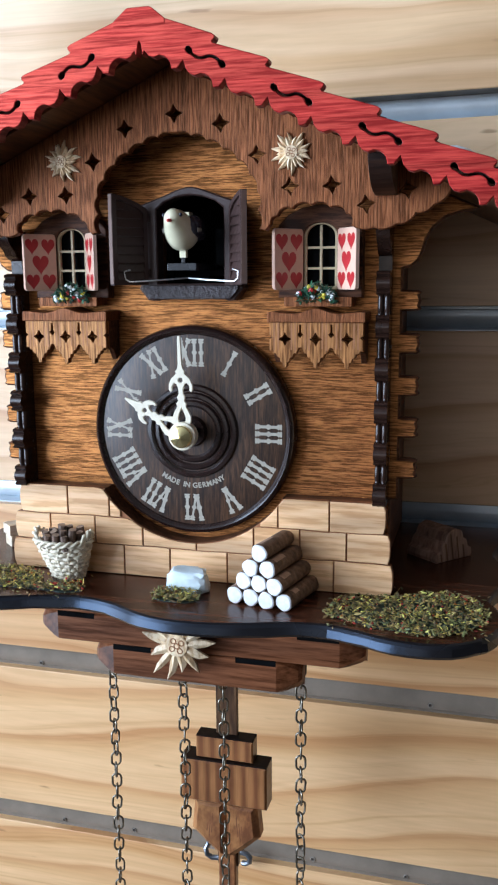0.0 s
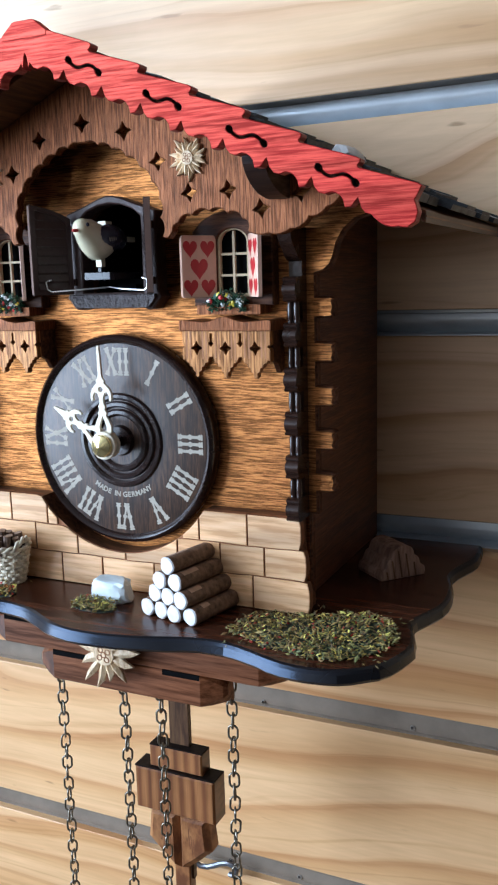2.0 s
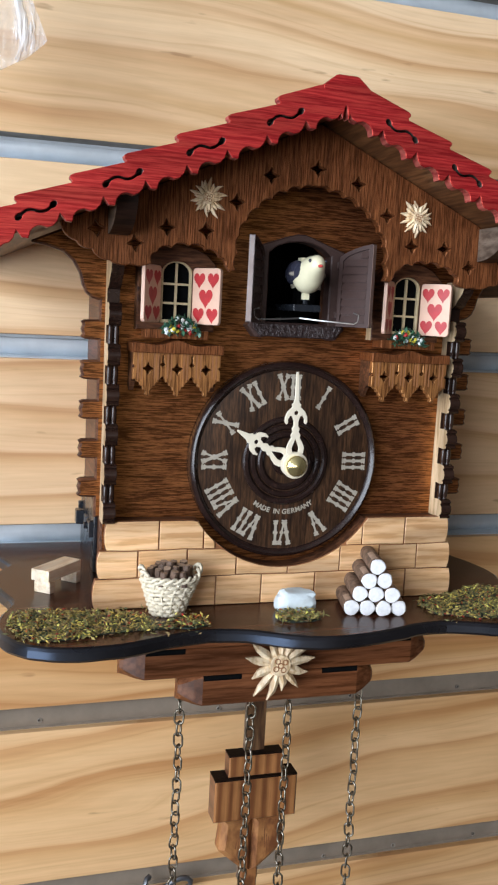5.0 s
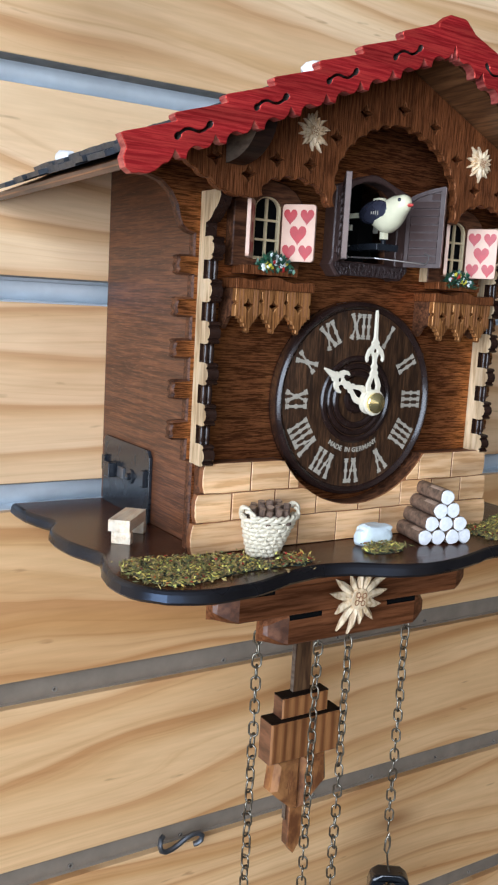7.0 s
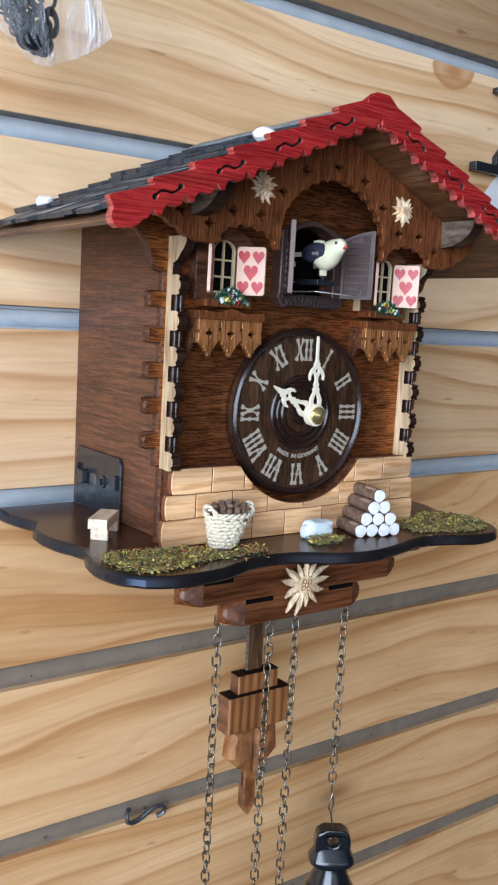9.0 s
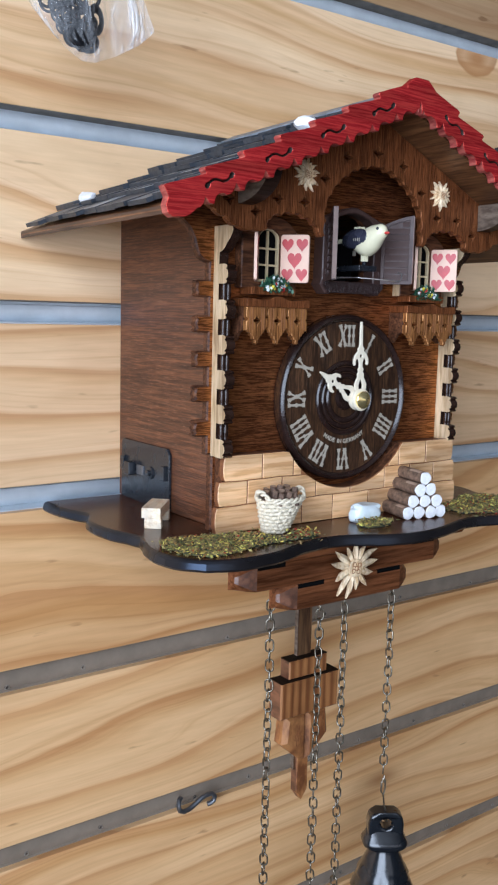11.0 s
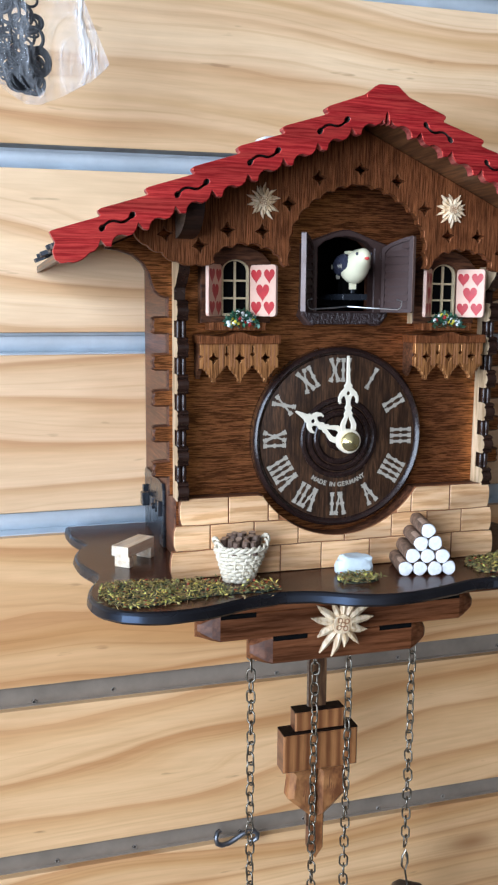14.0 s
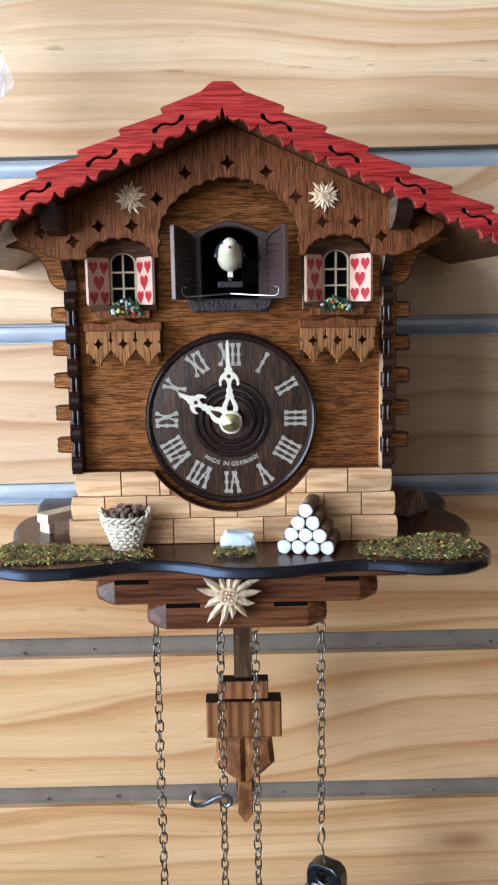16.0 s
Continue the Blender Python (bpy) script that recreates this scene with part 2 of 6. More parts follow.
MAT = dict(
    # board tones by height also hold the light and shade on the wall
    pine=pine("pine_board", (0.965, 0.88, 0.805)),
    darkpine=pine("shaded_pine_board", (0.55, 0.48, 0.42)),
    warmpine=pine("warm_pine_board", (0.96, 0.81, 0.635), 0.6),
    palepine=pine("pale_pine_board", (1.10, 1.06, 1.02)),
    front=wood("stained_oak_front", (0.148, 0.050, 0.021), (0.082, 0.0265, 0.011), (0.032, 0.010, 0.005), "x", 2300, 130, 0.35, 0.6, sheen=(1.0, 0.42, 0.13), pores=0.85, ior=2.6, hard=0.075),
    side=wood("stained_oak_side", (0.175, 0.066, 0.028), (0.112, 0.040, 0.017), (0.066, 0.023, 0.010), "y", 1500, 55, 0.45, 0.5, pores=0.6, hard=0.12, pore_colour=(0.33, 0.155, 0.08)),
    gable=wood("stained_oak_gable", (0.220, 0.078, 0.028), (0.142, 0.047, 0.017), (0.066, 0.021, 0.008), "z", 2100, 95, 0.44, 0.7, sheen=(0.55, 0.235, 0.115), pores=0.75, hard=0.10),
    rail=wood("stained_oak_rail", (0.36, 0.158, 0.052), (0.24, 0.098, 0.032), (0.11, 0.041, 0.014), "z", 1300, 70, 0.42, 0.4, sheen=(1.0, 0.52, 0.23), pores=0.6, hard=0.09),
    dark=wood("dark_stained_wood", (0.036, 0.017, 0.011), (0.023, 0.011, 0.008), (0.012, 0.006, 0.005), "x", 500, 60, 0.42, 0.2, spec=0.28),
    soffit=wood("roof_plywood", (0.215, 0.098, 0.040), (0.150, 0.064, 0.026), (0.085, 0.034, 0.014), "y", 600, 45, 0.42, 0.2, pores=0.35),
    eave=wood("dark_eave_edge", (0.085, 0.040, 0.022), (0.055, 0.025, 0.014), (0.028, 0.012, 0.008), "y", 600, 45, 0.4, 0.3),
    red=wood("red_stained_wood", (0.42, 0.032, 0.031), (0.33, 0.016, 0.020), (0.24, 0.010, 0.014), "x", 1300, 60, 0.46, 0.4, sheen=(1.0, 0.18, 0.12), pores=0.5, ior=2.35),
    rededge=wood("red_cut_edge", (0.50, 0.13, 0.10), (0.40, 0.075, 0.062), (0.25, 0.03, 0.03), "y", 500, 120, 0.5, 0.3),
    purlin=wood("grey_cut_purlin", (0.20, 0.155, 0.12), (0.14, 0.105, 0.08), (0.08, 0.055, 0.04), "y", 400, 120, 0.5, 0.3),
    deck=wood("dark_walnut_base", (0.112, 0.038, 0.019), (0.070, 0.023, 0.012), (0.028, 0.010, 0.006), "x", 420, 45, 0.25, 0.12, spec=0.27),
    edge=plain("scorched_glossy_edge", (0.012, 0.010, 0.010), 0.27, vary=0.3, scale=60, bump=0.25, distance=0.0006),
    beam=wood("brown_log_beam", (0.215, 0.080, 0.031), (0.145, 0.050, 0.019), (0.072, 0.024, 0.009), "x", 520, 35, 0.42, 0.3, pores=0.35, sheen=(0.75, 0.40, 0.27), ior=1.8, hard=0.16),
    logend=wood("pale_log_end", (0.205, 0.086, 0.045), (0.145, 0.058, 0.030), (0.085, 0.032, 0.017), "y", 300, 90, 0.34, 0.1, pores=0.2, spec=0.9),
    stone=wood("pale_block_wood", (0.88, 0.575, 0.325), (0.81, 0.50, 0.26), (0.64, 0.355, 0.16), "x", 420, 34, 0.45, 0.2, shift=1.0, pores=0.4, hard=0.10),
    scorch=plain("scorched_orange_edge", (0.20, 0.072, 0.026), 0.6, vary=0.4),
    burnt=plain("burnt_joint", (0.31, 0.125, 0.046), 0.7),
    raw=wood("raw_light_wood", (0.72, 0.56, 0.37), (0.62, 0.46, 0.28), (0.42, 0.28, 0.15), "z", 500, 60, 0.5, 0.25),
    bench=wood("light_bench_wood", (0.90, 0.80, 0.64), (0.87, 0.75, 0.57), (0.77, 0.61, 0.42), "y", 500, 60, 0.5, 0.2),
    rod=wood("dark_rod_wood", (0.16, 0.085, 0.04), (0.10, 0.05, 0.024), (0.05, 0.023, 0.012), "z", 500, 40, 0.45, 0.3, pores=0.4, spec=0.3),
    flute=wood("dark_flute_wood", (0.016, 0.008, 0.006), (0.010, 0.006, 0.004), (0.005, 0.003, 0.003), "z", 600, 90, 0.55, 0.2, spec=0.15),
    carved=wood("carved_block_wood", (0.36, 0.235, 0.18), (0.28, 0.17, 0.125), (0.17, 0.095, 0.07), "z", 420, 60, 0.6, 0.3),
    surround=wood("window_surround_wood", (0.155, 0.064, 0.031), (0.100, 0.040, 0.020), (0.046, 0.018, 0.010), "x", 700, 90, 0.5, 0.3, spec=0.2),
    leafwood=wood("blotched_pendulum_wood", (0.46, 0.21, 0.075), (0.32, 0.130, 0.045), (0.17, 0.060, 0.021), "z", 130, 75, 0.45, 0.3),
    post=plain("dark_post_stain", (0.026, 0.012, 0.008), 0.24, vary=0.3, scale=250, bump=0.15, spec=0.45),
    dialwood=wood("dial_brown_wood", (0.082, 0.039, 0.018), (0.046, 0.021, 0.010), (0.022, 0.010, 0.005), "z", 1500, 140, 0.45, 0.3, pores=0.5, spec=0.3, coat=0.45),
    dialrim=plain("dial_dark_rim", (0.020, 0.010, 0.008), 0.24, vary=0.3, bump=0.05),
    numeral=plain("numeral_grey", (0.39, 0.345, 0.275), 0.55),
    ivory=plain("ivory_plastic", (0.80, 0.71, 0.55), 0.35, vary=0.04),
    carve=wood("carved_pale_wood", (0.86, 0.72, 0.51), (0.79, 0.62, 0.41), (0.56, 0.38, 0.21), "z", 600, 150, 0.5, 0.4),
    brass=plain("polished_brass", (0.95, 0.80, 0.38), 0.22, 0.92, 0.05),
    steel=plain("bright_steel_wire", (0.62, 0.61, 0.60), 0.32, 0.9),
    hooksteel=plain("grey_hook_steel", (0.22, 0.23, 0.25), 0.35, 0.9),
    chain=plain("bronzed_steel", (0.25, 0.225, 0.18), 0.36, 1.0, 0.25, 500),
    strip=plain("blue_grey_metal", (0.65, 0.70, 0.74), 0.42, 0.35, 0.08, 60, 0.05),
    lip=plain("shaded_metal_lip", (0.19, 0.165, 0.14), 0.5, 0.3, 0.25, 120, 0.1),
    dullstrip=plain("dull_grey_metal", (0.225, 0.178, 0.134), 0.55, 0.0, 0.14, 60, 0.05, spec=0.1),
    burr=plain("pale_metal_burr", (0.25, 0.215, 0.175), 0.5, 0.1, 0.3, 900, 0.2),
    hole=plain("dark_hole", (0.045, 0.033, 0.026), 0.7),
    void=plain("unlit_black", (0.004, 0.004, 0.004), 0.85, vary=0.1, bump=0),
    black=plain("black_plastic", (0.014, 0.016, 0.020), 0.25, vary=0.2, bump=0.05),
    rubber=plain("black_rubber", (0.016, 0.016, 0.018), 0.45, vary=0.2, bump=0.1, spec=0.3),
    gloss=plain("black_gloss", (0.006, 0.008, 0.011), 0.26, vary=0.2, scale=90, bump=0.2, coat=0.6, distance=0.001),
    plastic=plain("brown_door_plastic", (0.056, 0.029, 0.024), 0.5, vary=0.15, scale=900, bump=0.25),
    hammered=plain("hammered_dark_plastic", (0.030, 0.017, 0.016), 0.35, vary=0.3, scale=650, bump=1.0, distance=0.0012),
    dooredge=plain("door_edge_plastic", (0.18, 0.115, 0.092), 0.4),
    muntin=plain("cream_muntin", (0.58, 0.46, 0.27), 0.5),
    shutter=plain("white_pink_paint", (0.745, 0.475, 0.35), 0.4, vary=0.05, spec=0.35),
    heart=plain("red_heart_paint", (0.47, 0.024, 0.027), 0.4, vary=0.15),
    birdwhite=plain("cream_bird_paint", (0.80, 0.74, 0.51), 0.25, vary=0.04, bump=0.05, coat=0.4),
    birddark=plain("dark_wing_paint", (0.035, 0.036, 0.055), 0.25, vary=0.2, coat=0.4),
    birdred=plain("red_beak_paint", (0.62, 0.06, 0.05), 0.3),
    wicker=plain("white_wicker", (0.74, 0.65, 0.49), 0.5, vary=0.12, scale=700, bump=0.3),
    bark=plain("brown_bark", (0.175, 0.105, 0.068), 0.7, vary=0.55, scale=420, bump=0.8, distance=0.0008),
    peel=plain("peeled_bark", (0.46, 0.31, 0.22), 0.6, vary=0.2, scale=300),
    twig=plain("grey_brown_twig", (0.125, 0.075, 0.050), 0.65, vary=0.5, scale=500, bump=0.6),
    twigend=plain("twig_cut_end", (0.33, 0.225, 0.155), 0.65, vary=0.3, scale=900),
    snow=plain("white_snow_paint", (0.80, 0.79, 0.79), 0.6, vary=0.10, scale=500, bump=0.6),
    quartz=plain("white_quartz", (0.72, 0.80, 0.82), 0.25, vary=0.10, scale=160, bump=0.4, distance=0.001),
    paper=plain("white_paper", (0.80, 0.80, 0.80), 0.6, vary=0.03),
    wall=plain("room_plaster", (0.10, 0.085, 0.072), 0.8, vary=0.08, scale=9),
    ceiling=plain("pale_ceiling", (0.24, 0.225, 0.21), 0.8, vary=0.05, scale=9),
    floor=plain("room_floor", (0.07, 0.05, 0.036), 0.6, vary=0.3, scale=6),
)

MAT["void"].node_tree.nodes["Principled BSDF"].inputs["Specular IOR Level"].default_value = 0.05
MAT["edge"].node_tree.nodes["Principled BSDF"].inputs["Specular Tint"].default_value = (0.50, 0.68, 1.0, 1)  # blue of the reflected sky, put into the tint


def slate_material():
    m, nt, bsdf = material("dark_slate")
    info = nt.nodes.new("ShaderNodeObjectInfo")
    tone = ramp(nt, info.outputs["Random"], [(0.0, (0.034, 0.042, 0.055)), (0.5, (0.085, 0.105, 0.132)), (0.8, (0.165, 0.195, 0.23)), (1.0, (0.32, 0.355, 0.39))])
    n = noise_of(nt, coords(nt, (180, 90, 180), 50), 1, 5, 0.65)
    col = mixed(nt, tone, ramp(nt, n, [(0.3, (0.55, 0.55, 0.55)), (0.75, (1.7, 1.7, 1.7))]), 1.0, "MULTIPLY")
    nt.links.new(col, bsdf.inputs["Base Color"])
    bsdf.inputs["Roughness"].default_value = 0.42
    bumped(nt, bsdf, n, 0.6, 0.0008)
    return m


def zebra_material():
    """Straight upright stripes of light and dark wood."""
    m, nt, bsdf = material("striped_pendulum_wood")
    w = node(nt, "TexWave", Scale=1.0, Distortion=2.6, Detail=2.0)
    w.inputs["Detail Scale"].default_value = 0.7
    w.wave_type, w.bands_direction, w.wave_profile = "BANDS", "X", "SIN"
    nt.links.new(coords(nt, (60, 60, 7), 20), w.inputs[0])
    fibre = noise_of(nt, coords(nt, (900, 900, 50), 60), 1, 4, 0.6)
    slow = noise_of(nt, coords(nt, (60, 60, 30), 30), 1, 3, 0.5)
    col = ramp(nt, w.outputs[1], [(0.1, (0.42, 0.185, 0.066)), (0.55, (0.33, 0.135, 0.047)), (0.95, (0.21, 0.075, 0.026))])
    col = mixed(nt, col, ramp(nt, fibre, [(0.3, (0.72, 0.70, 0.66)), (0.7, (1.1, 1.1, 1.1))]), 1.0, "MULTIPLY")
    col = mixed(nt, col, ramp(nt, slow, [(0.3, (0.7, 0.66, 0.62)), (0.65, (1.1, 1.08, 1.05))]), 1.0, "MULTIPLY")
    nt.links.new(col, bsdf.inputs["Base Color"])
    bsdf.inputs["Roughness"].default_value = 0.42
    bumped(nt, bsdf, fibre, 0.2, 0.0003)
    return m


def island_material(name, colours, rough=0.7):
    """Each loose bit takes one of the colours."""
    m, nt, bsdf = material(name)
    g = nt.nodes.new("ShaderNodeNewGeometry")
    n = len(colours)
    r = nt.nodes.new("ShaderNodeValToRGB")
    r.color_ramp.interpolation = "CONSTANT"
    while len(r.color_ramp.elements) < n:
        r.color_ramp.elements.new(0.5)
    for i, (e, c) in enumerate(zip(r.color_ramp.elements, colours)):
        e.position, e.color = i / n, (*c, 1)
    nt.links.new(g.outputs["Random Per Island"], r.inputs[0])
    nt.links.new(r.outputs[0], bsdf.inputs["Base Color"])
    bsdf.inputs["Roughness"].default_value = rough
    return m


def clear_plastic():
    m, nt, bsdf = material("clear_bag_film")
    bsdf.inputs["Base Color"].default_value = (0.92, 0.93, 0.95, 1)
    bsdf.inputs["Roughness"].default_value = 0.14
    bsdf.inputs["IOR"].default_value = 1.5
    thin = nt.nodes.new("ShaderNodeBsdfTransparent")
    mix = nt.nodes.new("ShaderNodeMixShader")
    n = noise_of(nt, coords(nt, (60, 60, 25)), 1, 4, 0.6, 1.5)
    nt.links.new(ramp(nt, n, [(0.42, (0.07, 0.07, 0.07)), (0.55, (0.17, 0.17, 0.17)), (0.68, (0.5, 0.5, 0.5))]), mix.inputs[0])
    nt.links.new(thin.outputs[0], mix.inputs[1])
    nt.links.new(bsdf.outputs[0], mix.inputs[2])
    nt.links.new(mix.outputs[0], nt.nodes["Material Output"].inputs[0])
    bumped(nt, bsdf, n, 1.0, 0.006)
    return m


MAT["slate"] = slate_material()
MAT["slatedge"] = plain("shaded_slate_edge", (0.034, 0.039, 0.047), 0.45, vary=0.5, scale=300, bump=0.5)
MAT["zebra"] = zebra_material()
MAT["film"] = clear_plastic()
MAT["moss"] = island_material("dried_moss", [(0.319, 0.266, 0.073), (0.661, 0.496, 0.106), (0.177, 0.175, 0.059), (0.413, 0.325, 0.100), (0.242, 0.171, 0.066), (0.850, 0.802, 0.189), (0.112, 0.124, 0.057), (0.325, 0.210, 0.080), (0.206, 0.224, 0.068), (0.519, 0.401, 0.142), (0.153, 0.171, 0.076), (0.266, 0.175, 0.068), (0.153, 0.100, 0.045), (0.230, 0.218, 0.068), (0.389, 0.301, 0.088), (0.136, 0.127, 0.047)])
MAT["mossdot"] = island_material("red_moss_flecks", [(0.45, 0.04, 0.02), (0.42, 0.14, 0.02), (0.30, 0.03, 0.02)])
MAT["leaf"] = island_material("green_flower_leaves", [(0.025, 0.095, 0.055), (0.018, 0.060, 0.042), (0.045, 0.14, 0.07)], 0.4)
MAT["leafdark"] = plain("dark_green_trough", (0.015, 0.030, 0.022), 0.6)
MAT["petal"] = island_material("mixed_petals", [(0.80, 0.84, 0.82), (0.62, 0.035, 0.03), (0.75, 0.62, 0.06), (0.78, 0.80, 0.78)], 0.4)

from mathutils.geometry import tessellate_polygon

# ---- shaping helpers: millimetres in, metres out ----
MM = 0.001


def part(name, bm, mat, parent=None, label="", m=None, bevel=0.0, smooth=35, mesh=None):
    """Links a bmesh, or a ready mesh, as one object under a thing or a part."""
    if mesh is None:
        mesh = bpy.data.meshes.new(name)
        bmesh.ops.recalc_face_normals(bm, faces=bm.faces)
        bm.to_mesh(mesh)
        bm.free()
        for k in mat if isinstance(mat, (list, tuple)) else [mat]:
            mesh.materials.append(MAT[k])
        if smooth and (not bevel or smooth != 35):
            mesh.shade_smooth()
            mesh.set_sharp_from_angle(angle=radians(smooth))
    ob = new(name, mesh)
    if parent:
        ob.parent = parent
    if m is not None:
        ob.matrix_basis = m
    if bevel:
        b = ob.modifiers.new("bevel", "BEVEL")
        b.width, b.segments, b.limit_method, b.angle_limit = bevel * MM, 2, "ANGLE", radians(40)
        b.harden_normals = True
    if label:
        tagged(ob, label)
    return ob


def thing(name, label, category, at, group="", kind=""):
    """An Empty at the base of a thing; the place is in millimetres from the dial's centre."""
    ob = new(name)
    ob.empty_display_size = 0.01
    ob.matrix_basis = Matrix.Translation((at[0] * MM, at[1] * MM, 1.443 + at[2] * MM))
    return tagged(ob, label, category, group, kind)


def inset(loop, c, hole=False):
    """The loop drawn in by c (a hole: widened by c), corner by corner."""
    n = len(loop)
    area = sum(loop[k - 1][0] * loop[k][1] - loop[k][0] * loop[k - 1][1] for k in range(n))
    sign = (1 if area > 0 else -1) * (-1 if hole else 1)
    out = []
    for k in range(n):
        p, a, b = Vector(loop[k]), Vector(loop[k - 1]), Vector(loop[(k + 1) % n])
        d0, d1 = p - a, b - p
        if d0.length < 1e-6 or d1.length < 1e-6:
            out.append(tuple(p))
            continue
        d0, d1 = d0.normalized(), d1.normalized()
        n0, n1 = Vector((-d0.y, d0.x)) * sign, Vector((-d1.y, d1.x)) * sign
        m = n0 + n1
        m = n0 if m.length < 0.3 else m.normalized()
        out.append(tuple(p + m * c * min(1.3, 1 / max(0.3, m.dot(n0)))))
    return out


def prism(outline, lo, hi, axis="y", holes=(), bm=None, chamfer=0.0):
    """A board with that outline (and holes), lo to hi along axis; its lo side may be chamfered. Outline in the two other axes, in order."""
    bm = bm or bmesh.new()
    raw = [list(outline), *[list(h) for h in holes]]

    def at(p, d):
        v = {"y": (p[0], d, p[1]), "z": (p[0], p[1], d), "x": (d, p[0], p[1])}[axis]
        return bm.verts.new(Vector(v) * MM)

    levels = [(raw, hi)]
    if chamfer:
        step = chamfer if hi > lo else -chamfer
        levels.append((raw, lo + step))
        levels.append(([inset(lp, chamfer, k > 0) for k, lp in enumerate(raw)], lo))
    else:
        levels.append((raw, lo))
    rings = [[[at(p, d) for p in lp] for lp in loops] for loops, d in levels]
    for ring, (loops, d) in ((rings[0], levels[0]), (rings[-1], levels[-1])):
        flat = sum(ring, [])
        for tri in tessellate_polygon([[Vector((a, b, 0)) for a, b in lp] for lp in loops]):
            try:
                bm.faces.new([flat[k] for k in tri])
            except ValueError:
                pass
    for one, two in zip(rings, rings[1:]):
        for n, f in zip(one, two):
            for k in range(len(n)):
                bm.faces.new((n[k - 1], n[k], f[k], f[k - 1]))
    return bm


def box(x0, x1, y0, y1, z0, z1, bm=None):
    return prism([(x0, z0), (x1, z0), (x1, z1), (x0, z1)], y0, y1, "y", (), bm)


def lathe(profile, centre, axis="y", n=48, bm=None, lump=None):
    """Turns (radius, distance along axis) round an axis through centre."""
    bm = bm or bmesh.new()
    rings = []
    for r, d in profile:
        ring = []
        for i in range(n):
            a = 2 * math.pi * i / n
            rr = r * (lump(a, d) if lump else 1)
            u, v = rr * math.cos(a), rr * math.sin(a)
            off = (u, d, v) if axis == "y" else (u, v, d)
            ring.append(bm.verts.new((Vector(centre) + Vector(off)) * MM))
        rings.append(ring)
    for p, q in zip(rings, rings[1:]):
        for i in range(n):
            bm.faces.new((p[i - 1], p[i], q[i], q[i - 1]))
    for ring in (rings[0], rings[-1]):
        bm.faces.new(ring)
    return bm


def tube(points, r, n=8, closed=False, bm=None, taper=None):
    """A round wire along points."""
    bm = bm or bmesh.new()
    pts = [Vector(p) for p in points]
    rings, up = [], None
    for i, p in enumerate(pts):
        a = pts[i - 1] if closed or i else p
        b = pts[(i + 1) % len(pts)] if closed or i + 1 < len(pts) else p
        t = (b - a).normalized()
        if up is None:
            up = Vector((0, 0, 1)) if abs(t.z) < 0.8 else Vector((0, 1, 0))
        u = (up - t * up.dot(t)).normalized()
        up = u
        w = t.cross(u)
        rr = r * (taper(i / max(1, len(pts) - 1)) if taper else 1)
        rings.append([bm.verts.new((p + rr * (math.cos(2 * math.pi * k / n) * u + math.sin(2 * math.pi * k / n) * w)) * MM) for k in range(n)])
    pairs = list(zip(rings, rings[1:])) + ([(rings[-1], rings[0])] if closed else [])
    for p, q in pairs:
        for k in range(n):
            bm.faces.new((p[k - 1], p[k], q[k], q[k - 1]))
    if not closed:
        bm.faces.new(rings[0])
        bm.faces.new(rings[-1])
    return bm


def lobes(p, q, n, h, steps=5):
    """Points from p to q (q left out) along n arcs that swell to the left of the way by h."""
    p, q = Vector(p), Vector(q)
    way = (q - p) / n
    side = Vector((-way.y, way.x)).normalized()
    out = []
    for i in range(n):
        for k in range(steps):
            f = k / steps
            out.append(tuple(p + way * (i + f) + side * h * math.sin(math.pi * f) ** 0.7))
    return out


def star(x, z, r, inner=0.42, turn=0.0):
    """A four-pointed cut-out with hollow sides."""
    out = []
    for i in range(8):
        a = math.pi / 4 * i + turn
        rr = r if i % 2 == 0 else r * inner * 1.15
        out.append((x + rr * math.cos(a), z + rr * math.sin(a)))
    return out


def blob(centre, size, seed, rough=0.25, sub=3, bm=None, flat=None, square=1.0):
    """A rough stone."""
    bm = bm or bmesh.new()
    made = bmesh.ops.create_icosphere(bm, subdivisions=sub, radius=1.0)["verts"]
    for v in made:
        n = v.co.normalized()
        k = 1 + rough * noise.noise(n * 1.7 + Vector((seed, seed * 2.3, 0))) + rough * 0.5 * noise.noise(n * 4.1 + Vector((0, seed, seed)))
        q = [math.copysign(abs(u) ** square, u) for u in n]
        c = Vector((q[0] * size[0], q[1] * size[1], q[2] * size[2])) * k * (1.0 if square == 1.0 else 0.88)
        if flat is not None:
            c.z = max(c.z, flat)
        v.co = (Vector(centre) + c) * MM
    return bm

# ---- the room: a wall of slotted pine boards, plain walls, floor and ceiling round it ----
WALL_Y = 105.0
PITCH = 96.3  # board pitch


def slot(k):
    """Top and bottom of a slot between two boards, and its slope; slot 0 is just above the dial's centre."""
    known = {2: (233.6, 221.8, 0.010), 1: (138.3, 126.6, 0.011), 0: (43.4, 31.7, 0.005), -1: (-51.7, -65.0, 0.006), -2: (-150.0, -163.4, 0.003), -3: (-249.6, -263.1, 0.002)}
    if k in known:
        return known[k]
    return (233.6 + PITCH * (k - 2), 221.8 + PITCH * (k - 2), 0.0) if k > 2 else (-249.6 + 98.5 * (k + 3), -263.1 + 98.5 * (k + 3), 0.0)


